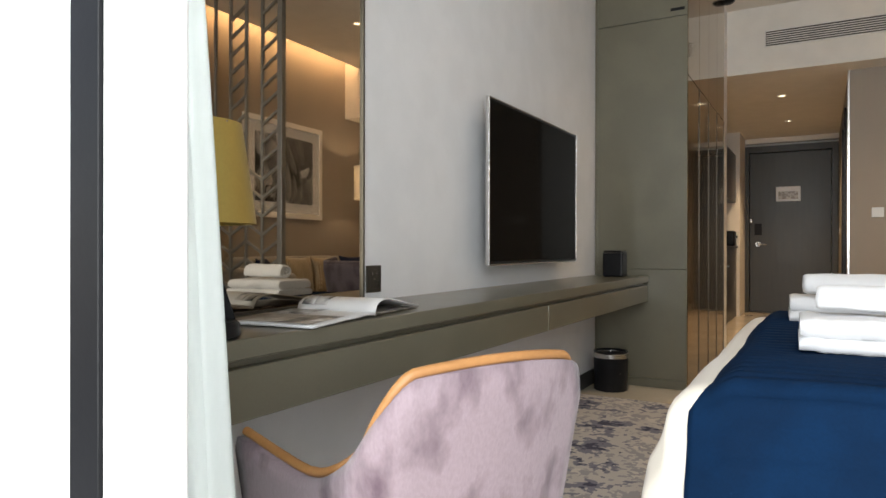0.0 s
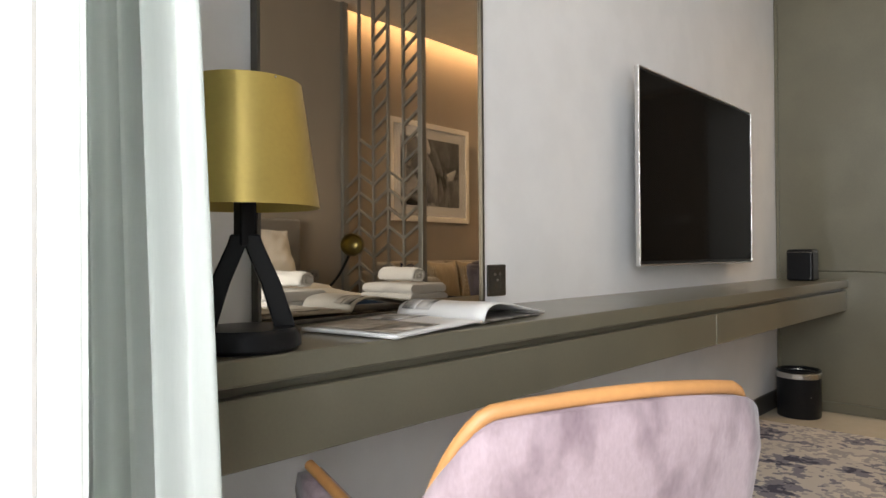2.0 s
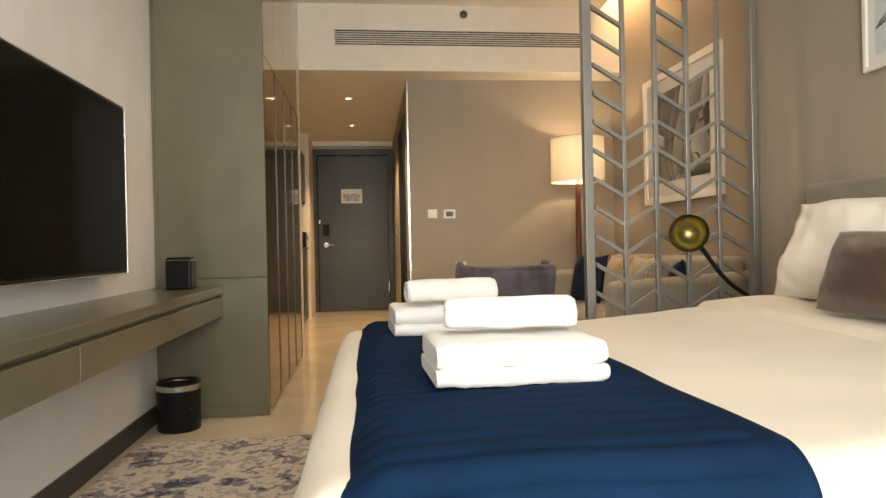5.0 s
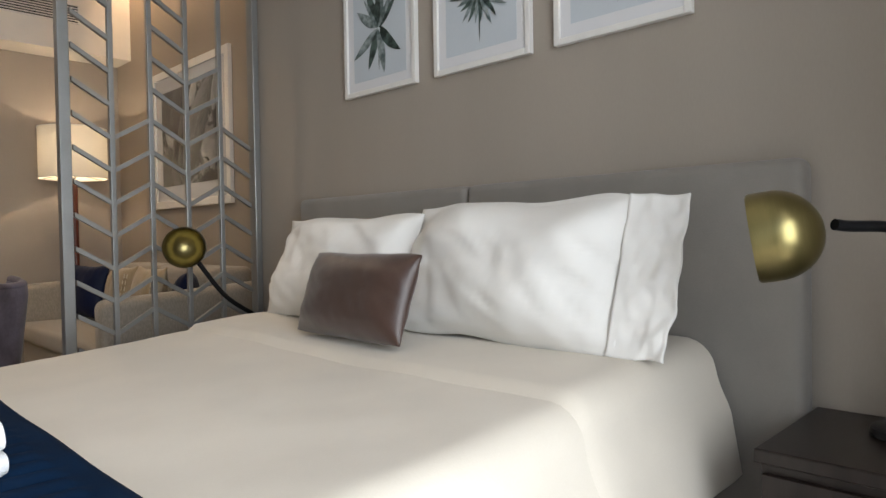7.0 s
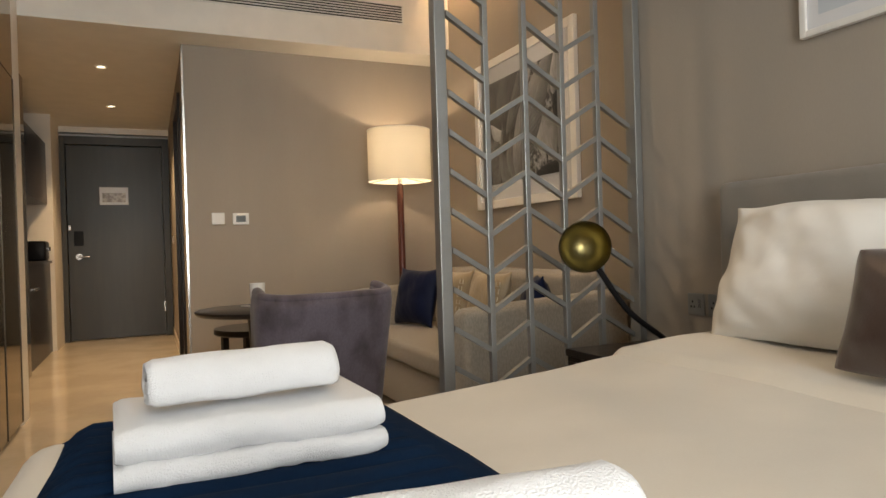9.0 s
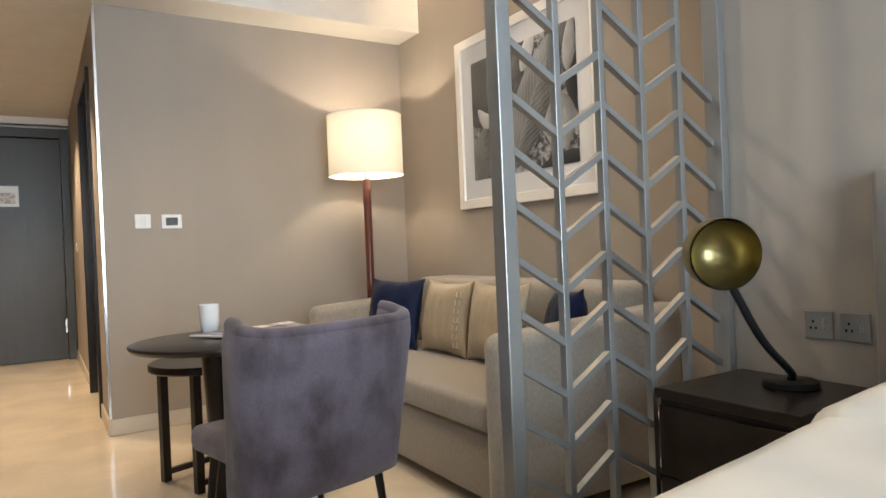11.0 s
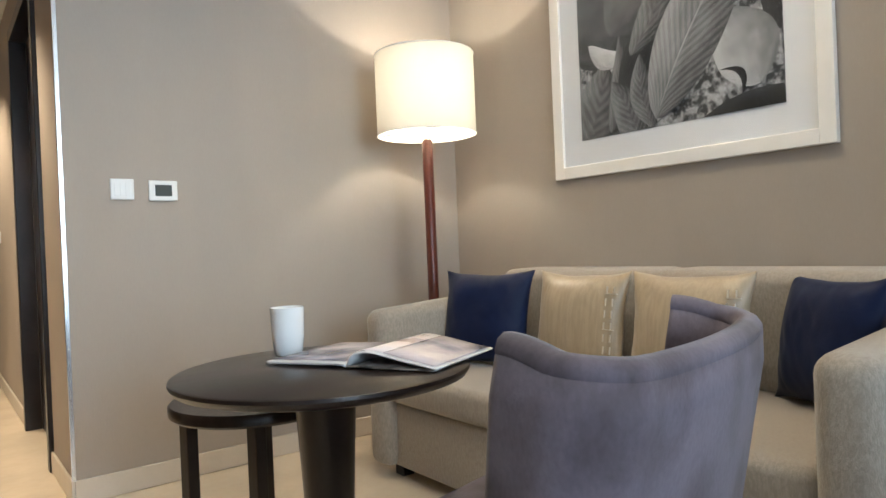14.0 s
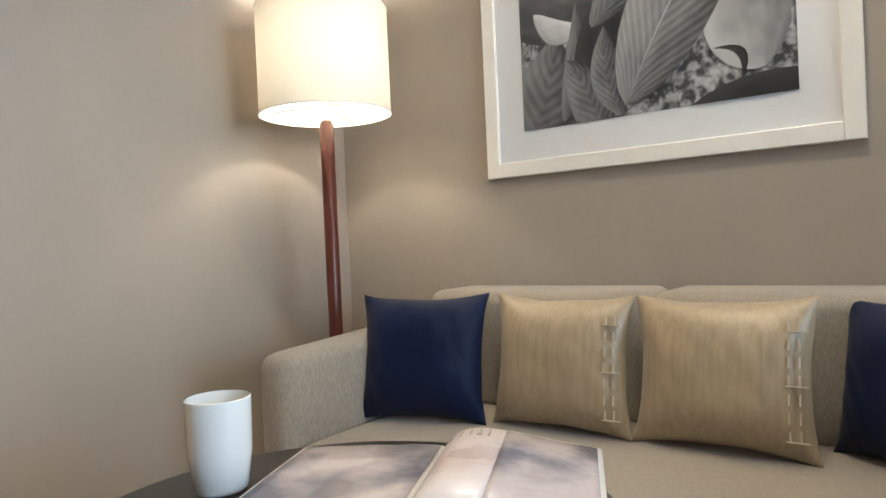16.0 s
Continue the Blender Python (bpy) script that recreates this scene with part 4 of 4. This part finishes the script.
def leaf_print(name, dark, light, ribs):
    """Printed leaf: shaded from midrib to margin, with ribs running off the midrib."""
    m, n, link, p = simple_nodes(name)
    p.inputs["Roughness"].default_value = 0.4
    uv, sep = n.new("ShaderNodeUVMap"), n.new("ShaderNodeSeparateXYZ")
    link(uv.outputs[0], sep.inputs[0])

    def calc(op, a, b=0.0):
        node = n.new("ShaderNodeMath")
        node.operation = op
        for k, q in enumerate((a, b)):
            if isinstance(q, (int, float)):
                node.inputs[k].default_value = q
            else:
                link(q, node.inputs[k])
        return node.outputs[0]
    off = calc("ABSOLUTE", calc("SUBTRACT", sep.outputs[1], 0.5))
    phase = calc("ADD", calc("MULTIPLY", sep.outputs[0], ribs), calc("MULTIPLY", off, -ribs * 0.55))
    rib = calc("MULTIPLY", calc("SINE", phase), 0.10 if ribs else 0.0)
    cloud = n.new("ShaderNodeTexNoise")
    cloud.inputs["Scale"].default_value, cloud.inputs["Detail"].default_value = 5, 5
    link(uv.outputs[0], cloud.inputs["Vector"])
    tone = calc("ADD", calc("ADD", rib, calc("MULTIPLY", cloud.outputs[0], 0.7)), calc("SUBTRACT", calc("MULTIPLY", sep.outputs[1], 0.55), 0.12))
    ramp = n.new("ShaderNodeValToRGB")
    ramp.color_ramp.elements[0].position, ramp.color_ramp.elements[1].position = 0.15, 0.85
    ramp.color_ramp.elements[0].color, ramp.color_ramp.elements[1].color = (dark, dark, dark * 1.03, 1), (light, light, light * 1.03, 1)
    link(tone, ramp.inputs[0])
    link(ramp.outputs[0], p.inputs["Base Color"])
    return m


LEAF_BLURRED = leaf_print("printed_leaf_blurred", 0.04, 0.20, 0)
LEAF_RIBBED = leaf_print("printed_leaf_ribbed", 0.07, 0.34, 110)
LEAF_FINE = leaf_print("printed_leaf_shaded", 0.03, 0.24, 60)
LEAF_PALE = leaf_print("printed_leaf_pale", 0.16, 0.50, 0)
LEAF_DARK = leaf_print("printed_leaf_dark", 0.008, 0.05, 0)
LEAF_WHITE = leaf_print("printed_leaf_white", 0.35, 0.72, 0)
SPECKLE = material("printed_speckle", (0.07, 0.07, 0.072), 0.4, vary=0.3, scale=34, grain=90, bump=0.0, second=(0.42, 0.42, 0.43), mix=(0.42, 0.62))


def printed_leaf(parent, cx, cz, ang, ln, wd, y, bend, mat, limits):
    bm = bmesh.new()
    layer = bm.loops.layers.uv.new("UVMap")
    fn = clip_fn(leaf_fn(cx, cz, ang, ln, wd, y, bend), *limits)
    nu, nv = 28, 10
    grid = [[bm.verts.new(fn(i / nu, j / nv)) for j in range(nv + 1)] for i in range(nu + 1)]
    for i in range(nu):
        for j in range(nv):
            f = bm.faces.new((grid[i][j], grid[i + 1][j], grid[i + 1][j + 1], grid[i][j + 1]))
            for loop, (a, b) in zip(f.loops, ((i, j), (i + 1, j), (i + 1, j + 1), (i, j + 1))):
                loop[layer].uv = (a / nu, b / nv)
    return finish("printed_leaf", bm, mat, parent)


def leaf_picture():
    w, h = 1.246, 1.04
    f = frame_on_wall("framed_photograph", pose(XS, 5.545, 1.245, 0, 0, -90), w, h, 0.055, 0.030, "large white-framed black and white photograph of leaves")
    box("mat_board", (-w / 2 + 0.055, -0.016, 0.055), (w / 2 - 0.055, -0.004, h - 0.055), MAT_BOARD, parent=f)
    a0, a1, b0, b1 = -0.46, 0.459, 0.166, 0.878
    box("photograph", (a0, -0.0175, b0), (a1, -0.0165, b1), SPECKLE, parent=f)
    # centre across and up (0 to 1 of the sheet), angle, length, half width, bend
    leaves = [(0.16, 0.80, 25, 0.62, 0.26, 0.1, LEAF_BLURRED), (0.40, 0.86, 50, 0.52, 0.17, 0.1, LEAF_BLURRED), (0.10, 0.14, 70, 0.46, 0.15, 0.1, LEAF_FINE),
              (0.17, 0.47, -18, 0.24, 0.045, 0.2, LEAF_WHITE), (0.24, 0.30, 82, 0.42, 0.045, 0.1, LEAF_FINE), (0.34, 0.40, 75, 0.56, 0.085, -0.2, LEAF_DARK),
              (0.29, 0.12, 112, 0.34, 0.08, 0.1, LEAF_FINE), (0.36, 0.22, 100, 0.32, 0.06, -0.1, LEAF_FINE), (0.46, 0.72, 66, 0.46, 0.075, 0.2, LEAF_FINE),
              (0.60, 0.93, 62, 0.26, 0.05, 0.0, LEAF_WHITE), (0.98, 0.60, 95, 0.34, 0.06, 0.0, LEAF_DARK), (0.84, 0.36, 118, 0.36, 0.125, 0.1, LEAF_PALE),
              (0.83, 0.20, 128, 0.14, 0.014, 0.2, LEAF_DARK), (0.88, 0.02, 10, 0.52, 0.055, -0.1, LEAF_DARK), (0.655, 0.585, 57, 0.87, 0.145, -0.15, LEAF_RIBBED),
              (0.655, 0.585, 57, 0.84, 0.004, -0.15, LEAF_PALE), (0.96, 0.86, 80, 0.30, 0.05, 0.0, LEAF_PALE)]
    for i, (u, v, ang, ln, wd, bend, mat) in enumerate(leaves):
        printed_leaf(f, a0 + (a1 - a0) * u, b0 + (b1 - b0) * v, radians(ang), ln, wd, -0.0180 - 0.0004 * i, bend, mat, (a0, a1, b0, b1))
    g = box("glazing", (-w / 2 + 0.056, -0.0285, 0.056), (w / 2 - 0.056, -0.0275, h - 0.056), GLASS, parent=f)
    g.visible_shadow = False
    return f


def flower_picture(y, seed, label):
    w, h = 0.465, 0.64
    f = frame_on_wall("framed_botanical_print", pose(XB, y, 1.625, 0, 0, -90), w, h, 0.022, 0.024, label)
    f["group"] = "botanical prints above the bed"
    box("print_paper", (-w / 2 + 0.022, -0.014, 0.022), (w / 2 - 0.022, -0.004, h - 0.022), MAT_BOARD, parent=f)
    box("print_ground", (-w / 2 + 0.062, -0.0150, 0.062), (w / 2 - 0.062, -0.0142, h - 0.062), PRINT_PALE, parent=f)
    rnd = random.Random(seed)
    n = (11, 22, 15)[seed % 3]
    for i in range(n):
        if seed % 3 == 0:
            a = math.pi / 2 + (i / (n - 1) - 0.5) * 2.0 + (math.pi if i % 3 == 0 else 0)
            ln, wd = rnd.uniform(0.13, 0.21), rnd.uniform(0.010, 0.024)
        else:
            a = 2 * math.pi * i / n
            ln, wd = rnd.uniform(0.10, 0.15), 0.010
        c = (0.0, 0.27)
        fn = leaf_fn(c[0] + math.cos(a) * ln * 0.52, c[1] + math.sin(a) * ln * 0.52, a, ln, wd, -0.0156 - i * 0.0002, rnd.uniform(-0.05, 0.05))
        sheet("printed_petal", fn, 10, 4, INK_BLACK if i % 2 else INK_GREY, f)
    fn = leaf_fn(0, 0.17, math.pi / 2, 0.16, 0.003, -0.0156)
    sheet("printed_stem", fn, 6, 2, INK_BLACK, f)
    return f


leaf_picture()
flower_picture(3.067, 0, "white-framed botanical print of a dark flower")
flower_picture(2.497, 1, "white-framed botanical print of a dark spiky bloom")
flower_picture(1.935, 2, "white-framed botanical print of a pale bloom")


# ---- screen between bed and sofa ----
def room_divider():
    s = root("room_divider", pose(0, 0, 0), "silver metal room divider with a chevron lattice", "room divider")
    x0, x1, y, zt = 1.275, XB - 0.006, 4.11, ZC - 0.002
    box("post", (x0, y - 0.026, 0.001), (x0 + 0.046, y + 0.026, zt), SCREEN_METAL, 0.003, parent=s)
    box("post", (x1 - 0.034, y - 0.035, 0.001), (x1, y + 0.029, zt), SCREEN_METAL, 0.003, parent=s)
    a, b, n = x0 + 0.046, x1 - 0.034, 5
    bay = (b - a) / n
    for i in range(1, n):
        box("upright", (a + bay * i - 0.011, y - 0.013, 0.001), (a + bay * i + 0.011, y + 0.013, zt), SCREEN_METAL, 0.002, parent=s)
    pitch, rise = 0.15, 0.092
    clear = bay - 0.022
    meshes = {}
    for sign in (-1, 1):
        bm = bmesh.new()
        t = 0.011
        c = [(-clear / 2, -sign * rise / 2), (clear / 2, sign * rise / 2)]
        front = [bm.verts.new((x, yy, z + k)) for yy in (-0.0115, 0.0115) for x, z, k in ((*c[0], -t), (*c[1], -t), (*c[1], t), (*c[0], t))]
        for q in ((0, 1, 2, 3), (7, 6, 5, 4), (0, 4, 5, 1), (1, 5, 6, 2), (2, 6, 7, 3), (3, 7, 4, 0)):
            bm.faces.new([front[k] for k in q])
        ob = finish("slat", bm, SCREEN_METAL, s)
        meshes[sign] = ob.data
        bpy.data.objects.remove(ob)
    for i in range(n):
        sign = -1 if i % 2 == 0 else 1
        z = 0.135 + rise / 2
        while z < (zt - 0.08, 1.66, zt - 0.08, 1.95, 1.56)[i]:
            ob = new("slat", meshes[sign])
            ob.parent = s
            ob.location = (a + bay * (i + 0.5), y, z)
            z += pitch
    return s


room_divider()


# ---- sitting corner ----
def sofa():
    s = root("sofa", pose(0, 0, 0), "taupe upholstered two-seat sofa with low arms", "sofa")
    x0, x1, y0, y1 = 1.575, XS - 0.02, 4.50, 6.43
    box("base", (x0 + 0.04, y0 + 0.02, 0.05), (x1, y1 - 0.02, 0.315), SOFA, 0.02, 3, parent=s)
    for x in (x0 + 0.1, x1 - 0.1):
        for y in (y0 + 0.1, y1 - 0.1):
            box("foot", (x - 0.03, y - 0.03, 0.001), (x + 0.03, y + 0.03, 0.05), WOOD_DARK, 0.003, parent=s)
    box("seat", (x0 + 0.005, y0 + 0.145, 0.320), (2.30, y1 - 0.145, 0.445), SOFA, 0.035, 5, parent=s)
    mid = 5.465
    for a, b in ((y0 + 0.148, mid - 0.002), (mid + 0.002, y1 - 0.148)):
        bm = bmesh.new()
        add_box(bm, (2.215, a, 0.42), (x1, b, 0.835), 0.05, 5)
        bmesh.ops.transform(bm, matrix=Matrix.Shear("XY", 4, (0, 0)), verts=bm.verts)
        finish("back_cushion", bm, SOFA, s, True)
    for a, b in ((y0, y0 + 0.14), (y1 - 0.14, y1)):
        bm = bmesh.new()
        add_box(bm, (x0 - 0.02, a, 0.05), (x1, b, 0.70), 0.05, 5)
        for v in bm.verts:
            if v.co.z > 0.5:
                v.co.z += (v.co.x - x0) * 0.055
        finish("arm", bm, SOFA, s, True)
    return s


def throw_cushion(at, rz, lean, w, h, mat, seed, label, stitched=False):
    c = root("throw_cushion", Matrix.Translation(at) @ pose(0, 0, 0, lean, 0, rz), label, "cushion", "cushions on the sofa")
    cushion_mesh("cover", w, h, 0.15, mat, seed, c, 0.02, 0.007, pinch=0.085, ears=0.022)
    if stitched:
        for k in range(7):
            z = h * (0.12 + 0.11 * k)
            for x in (w * 0.37, w * 0.42):
                d = 0.15 / 2 * ((1 - abs(2 * x / w) ** 3) * (1 - abs(2 * z / h - 1) ** 3)) ** 0.62 + 0.006
                box("stitch", (x - 0.0018, -d - 0.002, z), (x + 0.0018, -d + 0.004, z + h * 0.07), STITCH, parent=c)
            if k % 3:
                continue
            x = w * 0.395
            d = 0.15 / 2 * ((1 - abs(2 * x / w) ** 3) * (1 - abs(2 * z / h - 1) ** 3)) ** 0.62 + 0.006
            box("stitch", (x - 0.02, -d - 0.002, z), (x + 0.03, -d + 0.006, z + 0.003), STITCH, parent=c)
    return c


sofa()
throw_cushion((1.93, 6.11, 0.449), -74, -14, 0.43, 0.40, NAVY_SATIN, 3, "navy blue square cushion on the sofa")
throw_cushion((2.03, 5.68, 0.449), -90, -10, 0.43, 0.39, GOLD_SATIN, 4, "gold-grey satin cushion with ivory stitching", True)
throw_cushion((2.04, 5.235, 0.449), -90, -10, 0.44, 0.39, GOLD_SATIN, 6, "gold-grey satin cushion with ivory stitching", True)
throw_cushion((2.09, 4.84, 0.449), -118, -12, 0.36, 0.38, NAVY_SATIN, 8, "navy blue square cushion on the sofa")


def floor_lamp(x, y):
    l = root("floor_lamp", pose(x, y, 0), "floor lamp with red-brown pole and lit cream drum shade", "lamp")
    lathe("base", [(0, 0.001), (0.15, 0.001), (0.15, 0.02), (0.14, 0.026), (0.03, 0.032), (0, 0.032)], WOOD_RED, parent=l)
    lathe("pole", [(0.026, 0.03), (0.026, 1.46), (0.020, 1.475), (0, 1.475)], WOOD_RED, parent=l, seg=20)
    lathe("socket", [(0.016, 1.475), (0.016, 1.54), (0, 1.54)], STEEL, parent=l, seg=16)
    bm = bmesh.new()
    add_lathe(bm, [(0.240, 1.498), (0.240, 1.884)], seg=64)
    finish("shade", bm, SHADE, l, True)
    for z in (1.498, 1.884):
        lathe("hoop", [(0.241, z - 0.003), (0.2435, z), (0.241, z + 0.003), (0.2385, z), (0.241, z - 0.003)], FRAME_WHITE, parent=l, seg=64)
    for k in range(3):
        a = k * 2 * math.pi / 3 + 0.3
        tube("spider", [(0, 0, 1.535), (0.238 * math.cos(a), 0.238 * math.sin(a), 1.50)], 0.003, STEEL, l, 6)
    # flared wide below the light, a collar added to block its downward beam
    lathe("bulb", [(0, 1.545), (0.014, 1.55), (0.022, 1.59), (0.046, 1.655), (0.047, 1.662), (0, 1.664)], CERAMIC, parent=l, seg=16)
    return l


floor_lamp(2.05, 6.58)


def round_table(x, y):
    t = root("round_table", pose(x, y, 0), "round espresso wood table with a tapered pedestal", "table")
    z = 0.700
    lathe("top", [(0, z - 0.028), (0.30, z - 0.028), (0.317, z - 0.022), (0.325, z - 0.010), (0.324, z - 0.003), (0.319, z), (0, z)], WOOD_DARK, parent=t, seg=72)
    lathe("pedestal", [(0, 0.03), (0.036, 0.03), (0.044, 0.2), (0.068, z - 0.06), (0.074, z - 0.0285), (0, z - 0.0285)], WOOD_DARK, parent=t, seg=32)
    lathe("foot", [(0, 0.001), (0.20, 0.001), (0.20, 0.012), (0.19, 0.02), (0.06, 0.03), (0, 0.03)], WOOD_DARK, parent=t, seg=48)
    return t


def side_stool(x, y):
    t = root("side_stool", pose(x, y, 0, 0, 0, 20), "small round espresso wood side table with square legs", "side table")
    z = 0.55
    lathe("top", [(0, z - 0.035), (0.238, z - 0.035), (0.245, z - 0.028), (0.245, z - 0.006), (0.240, z), (0, z)], WOOD_DARK, parent=t, seg=56)
    for k in range(4):
        a = math.pi / 4 + k * math.pi / 2
        px, py = 0.195 * math.cos(a), 0.195 * math.sin(a)
        box("leg", (px - 0.018, py - 0.018, 0.001), (px + 0.018, py + 0.018, z - 0.036), WOOD_DARK, 0.003, parent=t)
    for s in (-1, 1):
        box("rail", (-0.119, s * 0.138 - 0.012, 0.03), (0.119, s * 0.138 + 0.012, 0.055), WOOD_DARK, 0.002, parent=t)
    return t


def mug(at):
    return tagged(lathe("mug", [(0, 0.0), (0.030, 0.0), (0.034, 0.004), (0.040, 0.05), (0.0415, 0.118), (0.0395, 0.119), (0.038, 0.05), (0.032, 0.008), (0, 0.007)], CERAMIC, at), "tall white ceramic tumbler on the round table", "mug")


round_table(0.80, 5.335)
side_stool(0.85, 5.84)
mug((0.815, 5.55, 0.7005))
magazine(pose(0.94, 5.315, 0.701, 0, 0, -66), 0.215, 0.28, "open magazine with a curled page on the round table", 0.032,
         [(-1, 0.04, 0.97, 0.03, 0.97, PRINT_LILAC), (1, 0.03, 0.40, 0.03, 0.97, PRINT_PINK), (1, 0.40, 0.97, 0.03, 0.97, PRINT_LILAC), (1, 0.06, 0.9, 0.84, 0.97, PRINT_TAN)])


def tub_chair(m, mat, piping, label, back_h, arm_h, w, depth, arm_len=0.5, fall=(0.42, 0.76), sag=-0.012, rake_by=0.12, seat_h=0.42, flare=0.0, lift_end=0.0):
    """A tub chair that faces +y: one shell that is the back and falls to the arms, a seat, four legs."""
    c = root("tub_chair", m, label, "chair")
    path = []
    n = 72
    for k in range(n + 1):
        t = -1 + 2 * k / n
        a = abs(t)
        if a < 0.46:
            x, y = t / 0.46 * w * 0.37, -depth / 2 + 0.02 * (a / 0.46) ** 2
        elif a < 0.68:
            q = (a - 0.46) / 0.22 * math.pi / 2
            x, y = math.copysign(w * 0.37 + w * 0.13 * math.sin(q), t), -depth / 2 + 0.02 + w * 0.13 * (1 - math.cos(q))
        else:
            q = (a - 0.68) / 0.32
            x, y = math.copysign(w * 0.5 - 0.01 * q + flare * q * q, t), -depth / 2 + 0.02 + w * 0.13 + q * (depth * arm_len - w * 0.13)
        s = min(1, max(0, (a - fall[0]) / (fall[1] - fall[0])))
        s = s * s * (3 - 2 * s)
        h = back_h + (arm_h - back_h) * s - sag * max(0, 1 - (a / fall[0]) ** 2) + lift_end * max(0, (a - fall[1]) / (1.001 - fall[1])) ** 1.5
        path.append((x, y, h))
    bm = bmesh.new()
    m2 = 10
    outer, inner, rim = [], [], []
    for k, (x, y, h) in enumerate(path):
        p, q = path[max(0, k - 1)], path[min(n, k + 1)]
        d = Vector((q[0] - p[0], q[1] - p[1], 0)).normalized()
        out = Vector((d.y, -d.x, 0))
        ro, ri = [], []
        for j in range(m2 + 1):
            z = 0.30 + (h - 0.30) * j / m2
            rake = (z - 0.30) * rake_by
            taper = 1 - 0.10 * (1 - j / m2)
            base = Vector((x * taper, y * taper - (rake if y < 0 else rake * max(0, 1 - y * 4)), z))
            thick = 0.030 if j < m2 else 0.022
            ro.append(bm.verts.new(base + out * thick))
            ri.append(bm.verts.new(base - out * thick))
        outer.append(ro)
        inner.append(ri)
        rim.append((Vector(ro[-1].co) + Vector(ri[-1].co)) / 2 + Vector((0, 0, 0.004)))
    for k in range(n):
        for j in range(m2):
            bm.faces.new((outer[k][j], outer[k + 1][j], outer[k + 1][j + 1], outer[k][j + 1]))
            bm.faces.new((inner[k][j], inner[k][j + 1], inner[k + 1][j + 1], inner[k + 1][j]))
        bm.faces.new((outer[k][m2], outer[k + 1][m2], inner[k + 1][m2], inner[k][m2]))
        bm.faces.new((outer[k][0], inner[k][0], inner[k + 1][0], outer[k + 1][0]))
    for k in (0, n):
        for j in range(m2):
            bm.faces.new((outer[k][j], outer[k][j + 1], inner[k][j + 1], inner[k][j]))
    finish("shell", bm, mat, c, True)
    if piping:
        tube("piping", [p + Vector((0, 0, 0.004)) for p in rim], 0.009, piping, c, 10, label="tan leather edge")
    else:
        tube("rim", rim, 0.0225, mat, c, 10)
    box("seat", (-w * 0.44, -depth * 0.45, seat_h - 0.09), (w * 0.44, depth * 0.50, seat_h), mat, 0.035, 4, parent=c)
    for sx in (-1, 1):
        for sy in (-1, 1):
            tube("leg", [(sx * w * 0.34, sy * depth * 0.34, seat_h - 0.09), (sx * w * 0.40, sy * depth * 0.40, 0.012)], [0.017, 0.010], WOOD_DARK, c, 10)
    return c


tub_chair(pose(-0.405, 1.215, 0.004, 0, 0, 65), VELVET_PINK, LEATHER_TAN, "mauve velvet tub chair with tan leather piping at the desk", 0.713, 0.500, 0.43, 0.48, 0.88, (0.46, 0.84), flare=0.07, lift_end=0.035)
tub_chair(pose(0.915, 4.815, 0, 0, 0, 12), VELVET_GREY, None, "grey-violet velvet tub chair at the round table", 0.79, 0.82, 0.57, 0.52, 0.29, (0.40, 1.0), 0.0, seat_h=0.46)
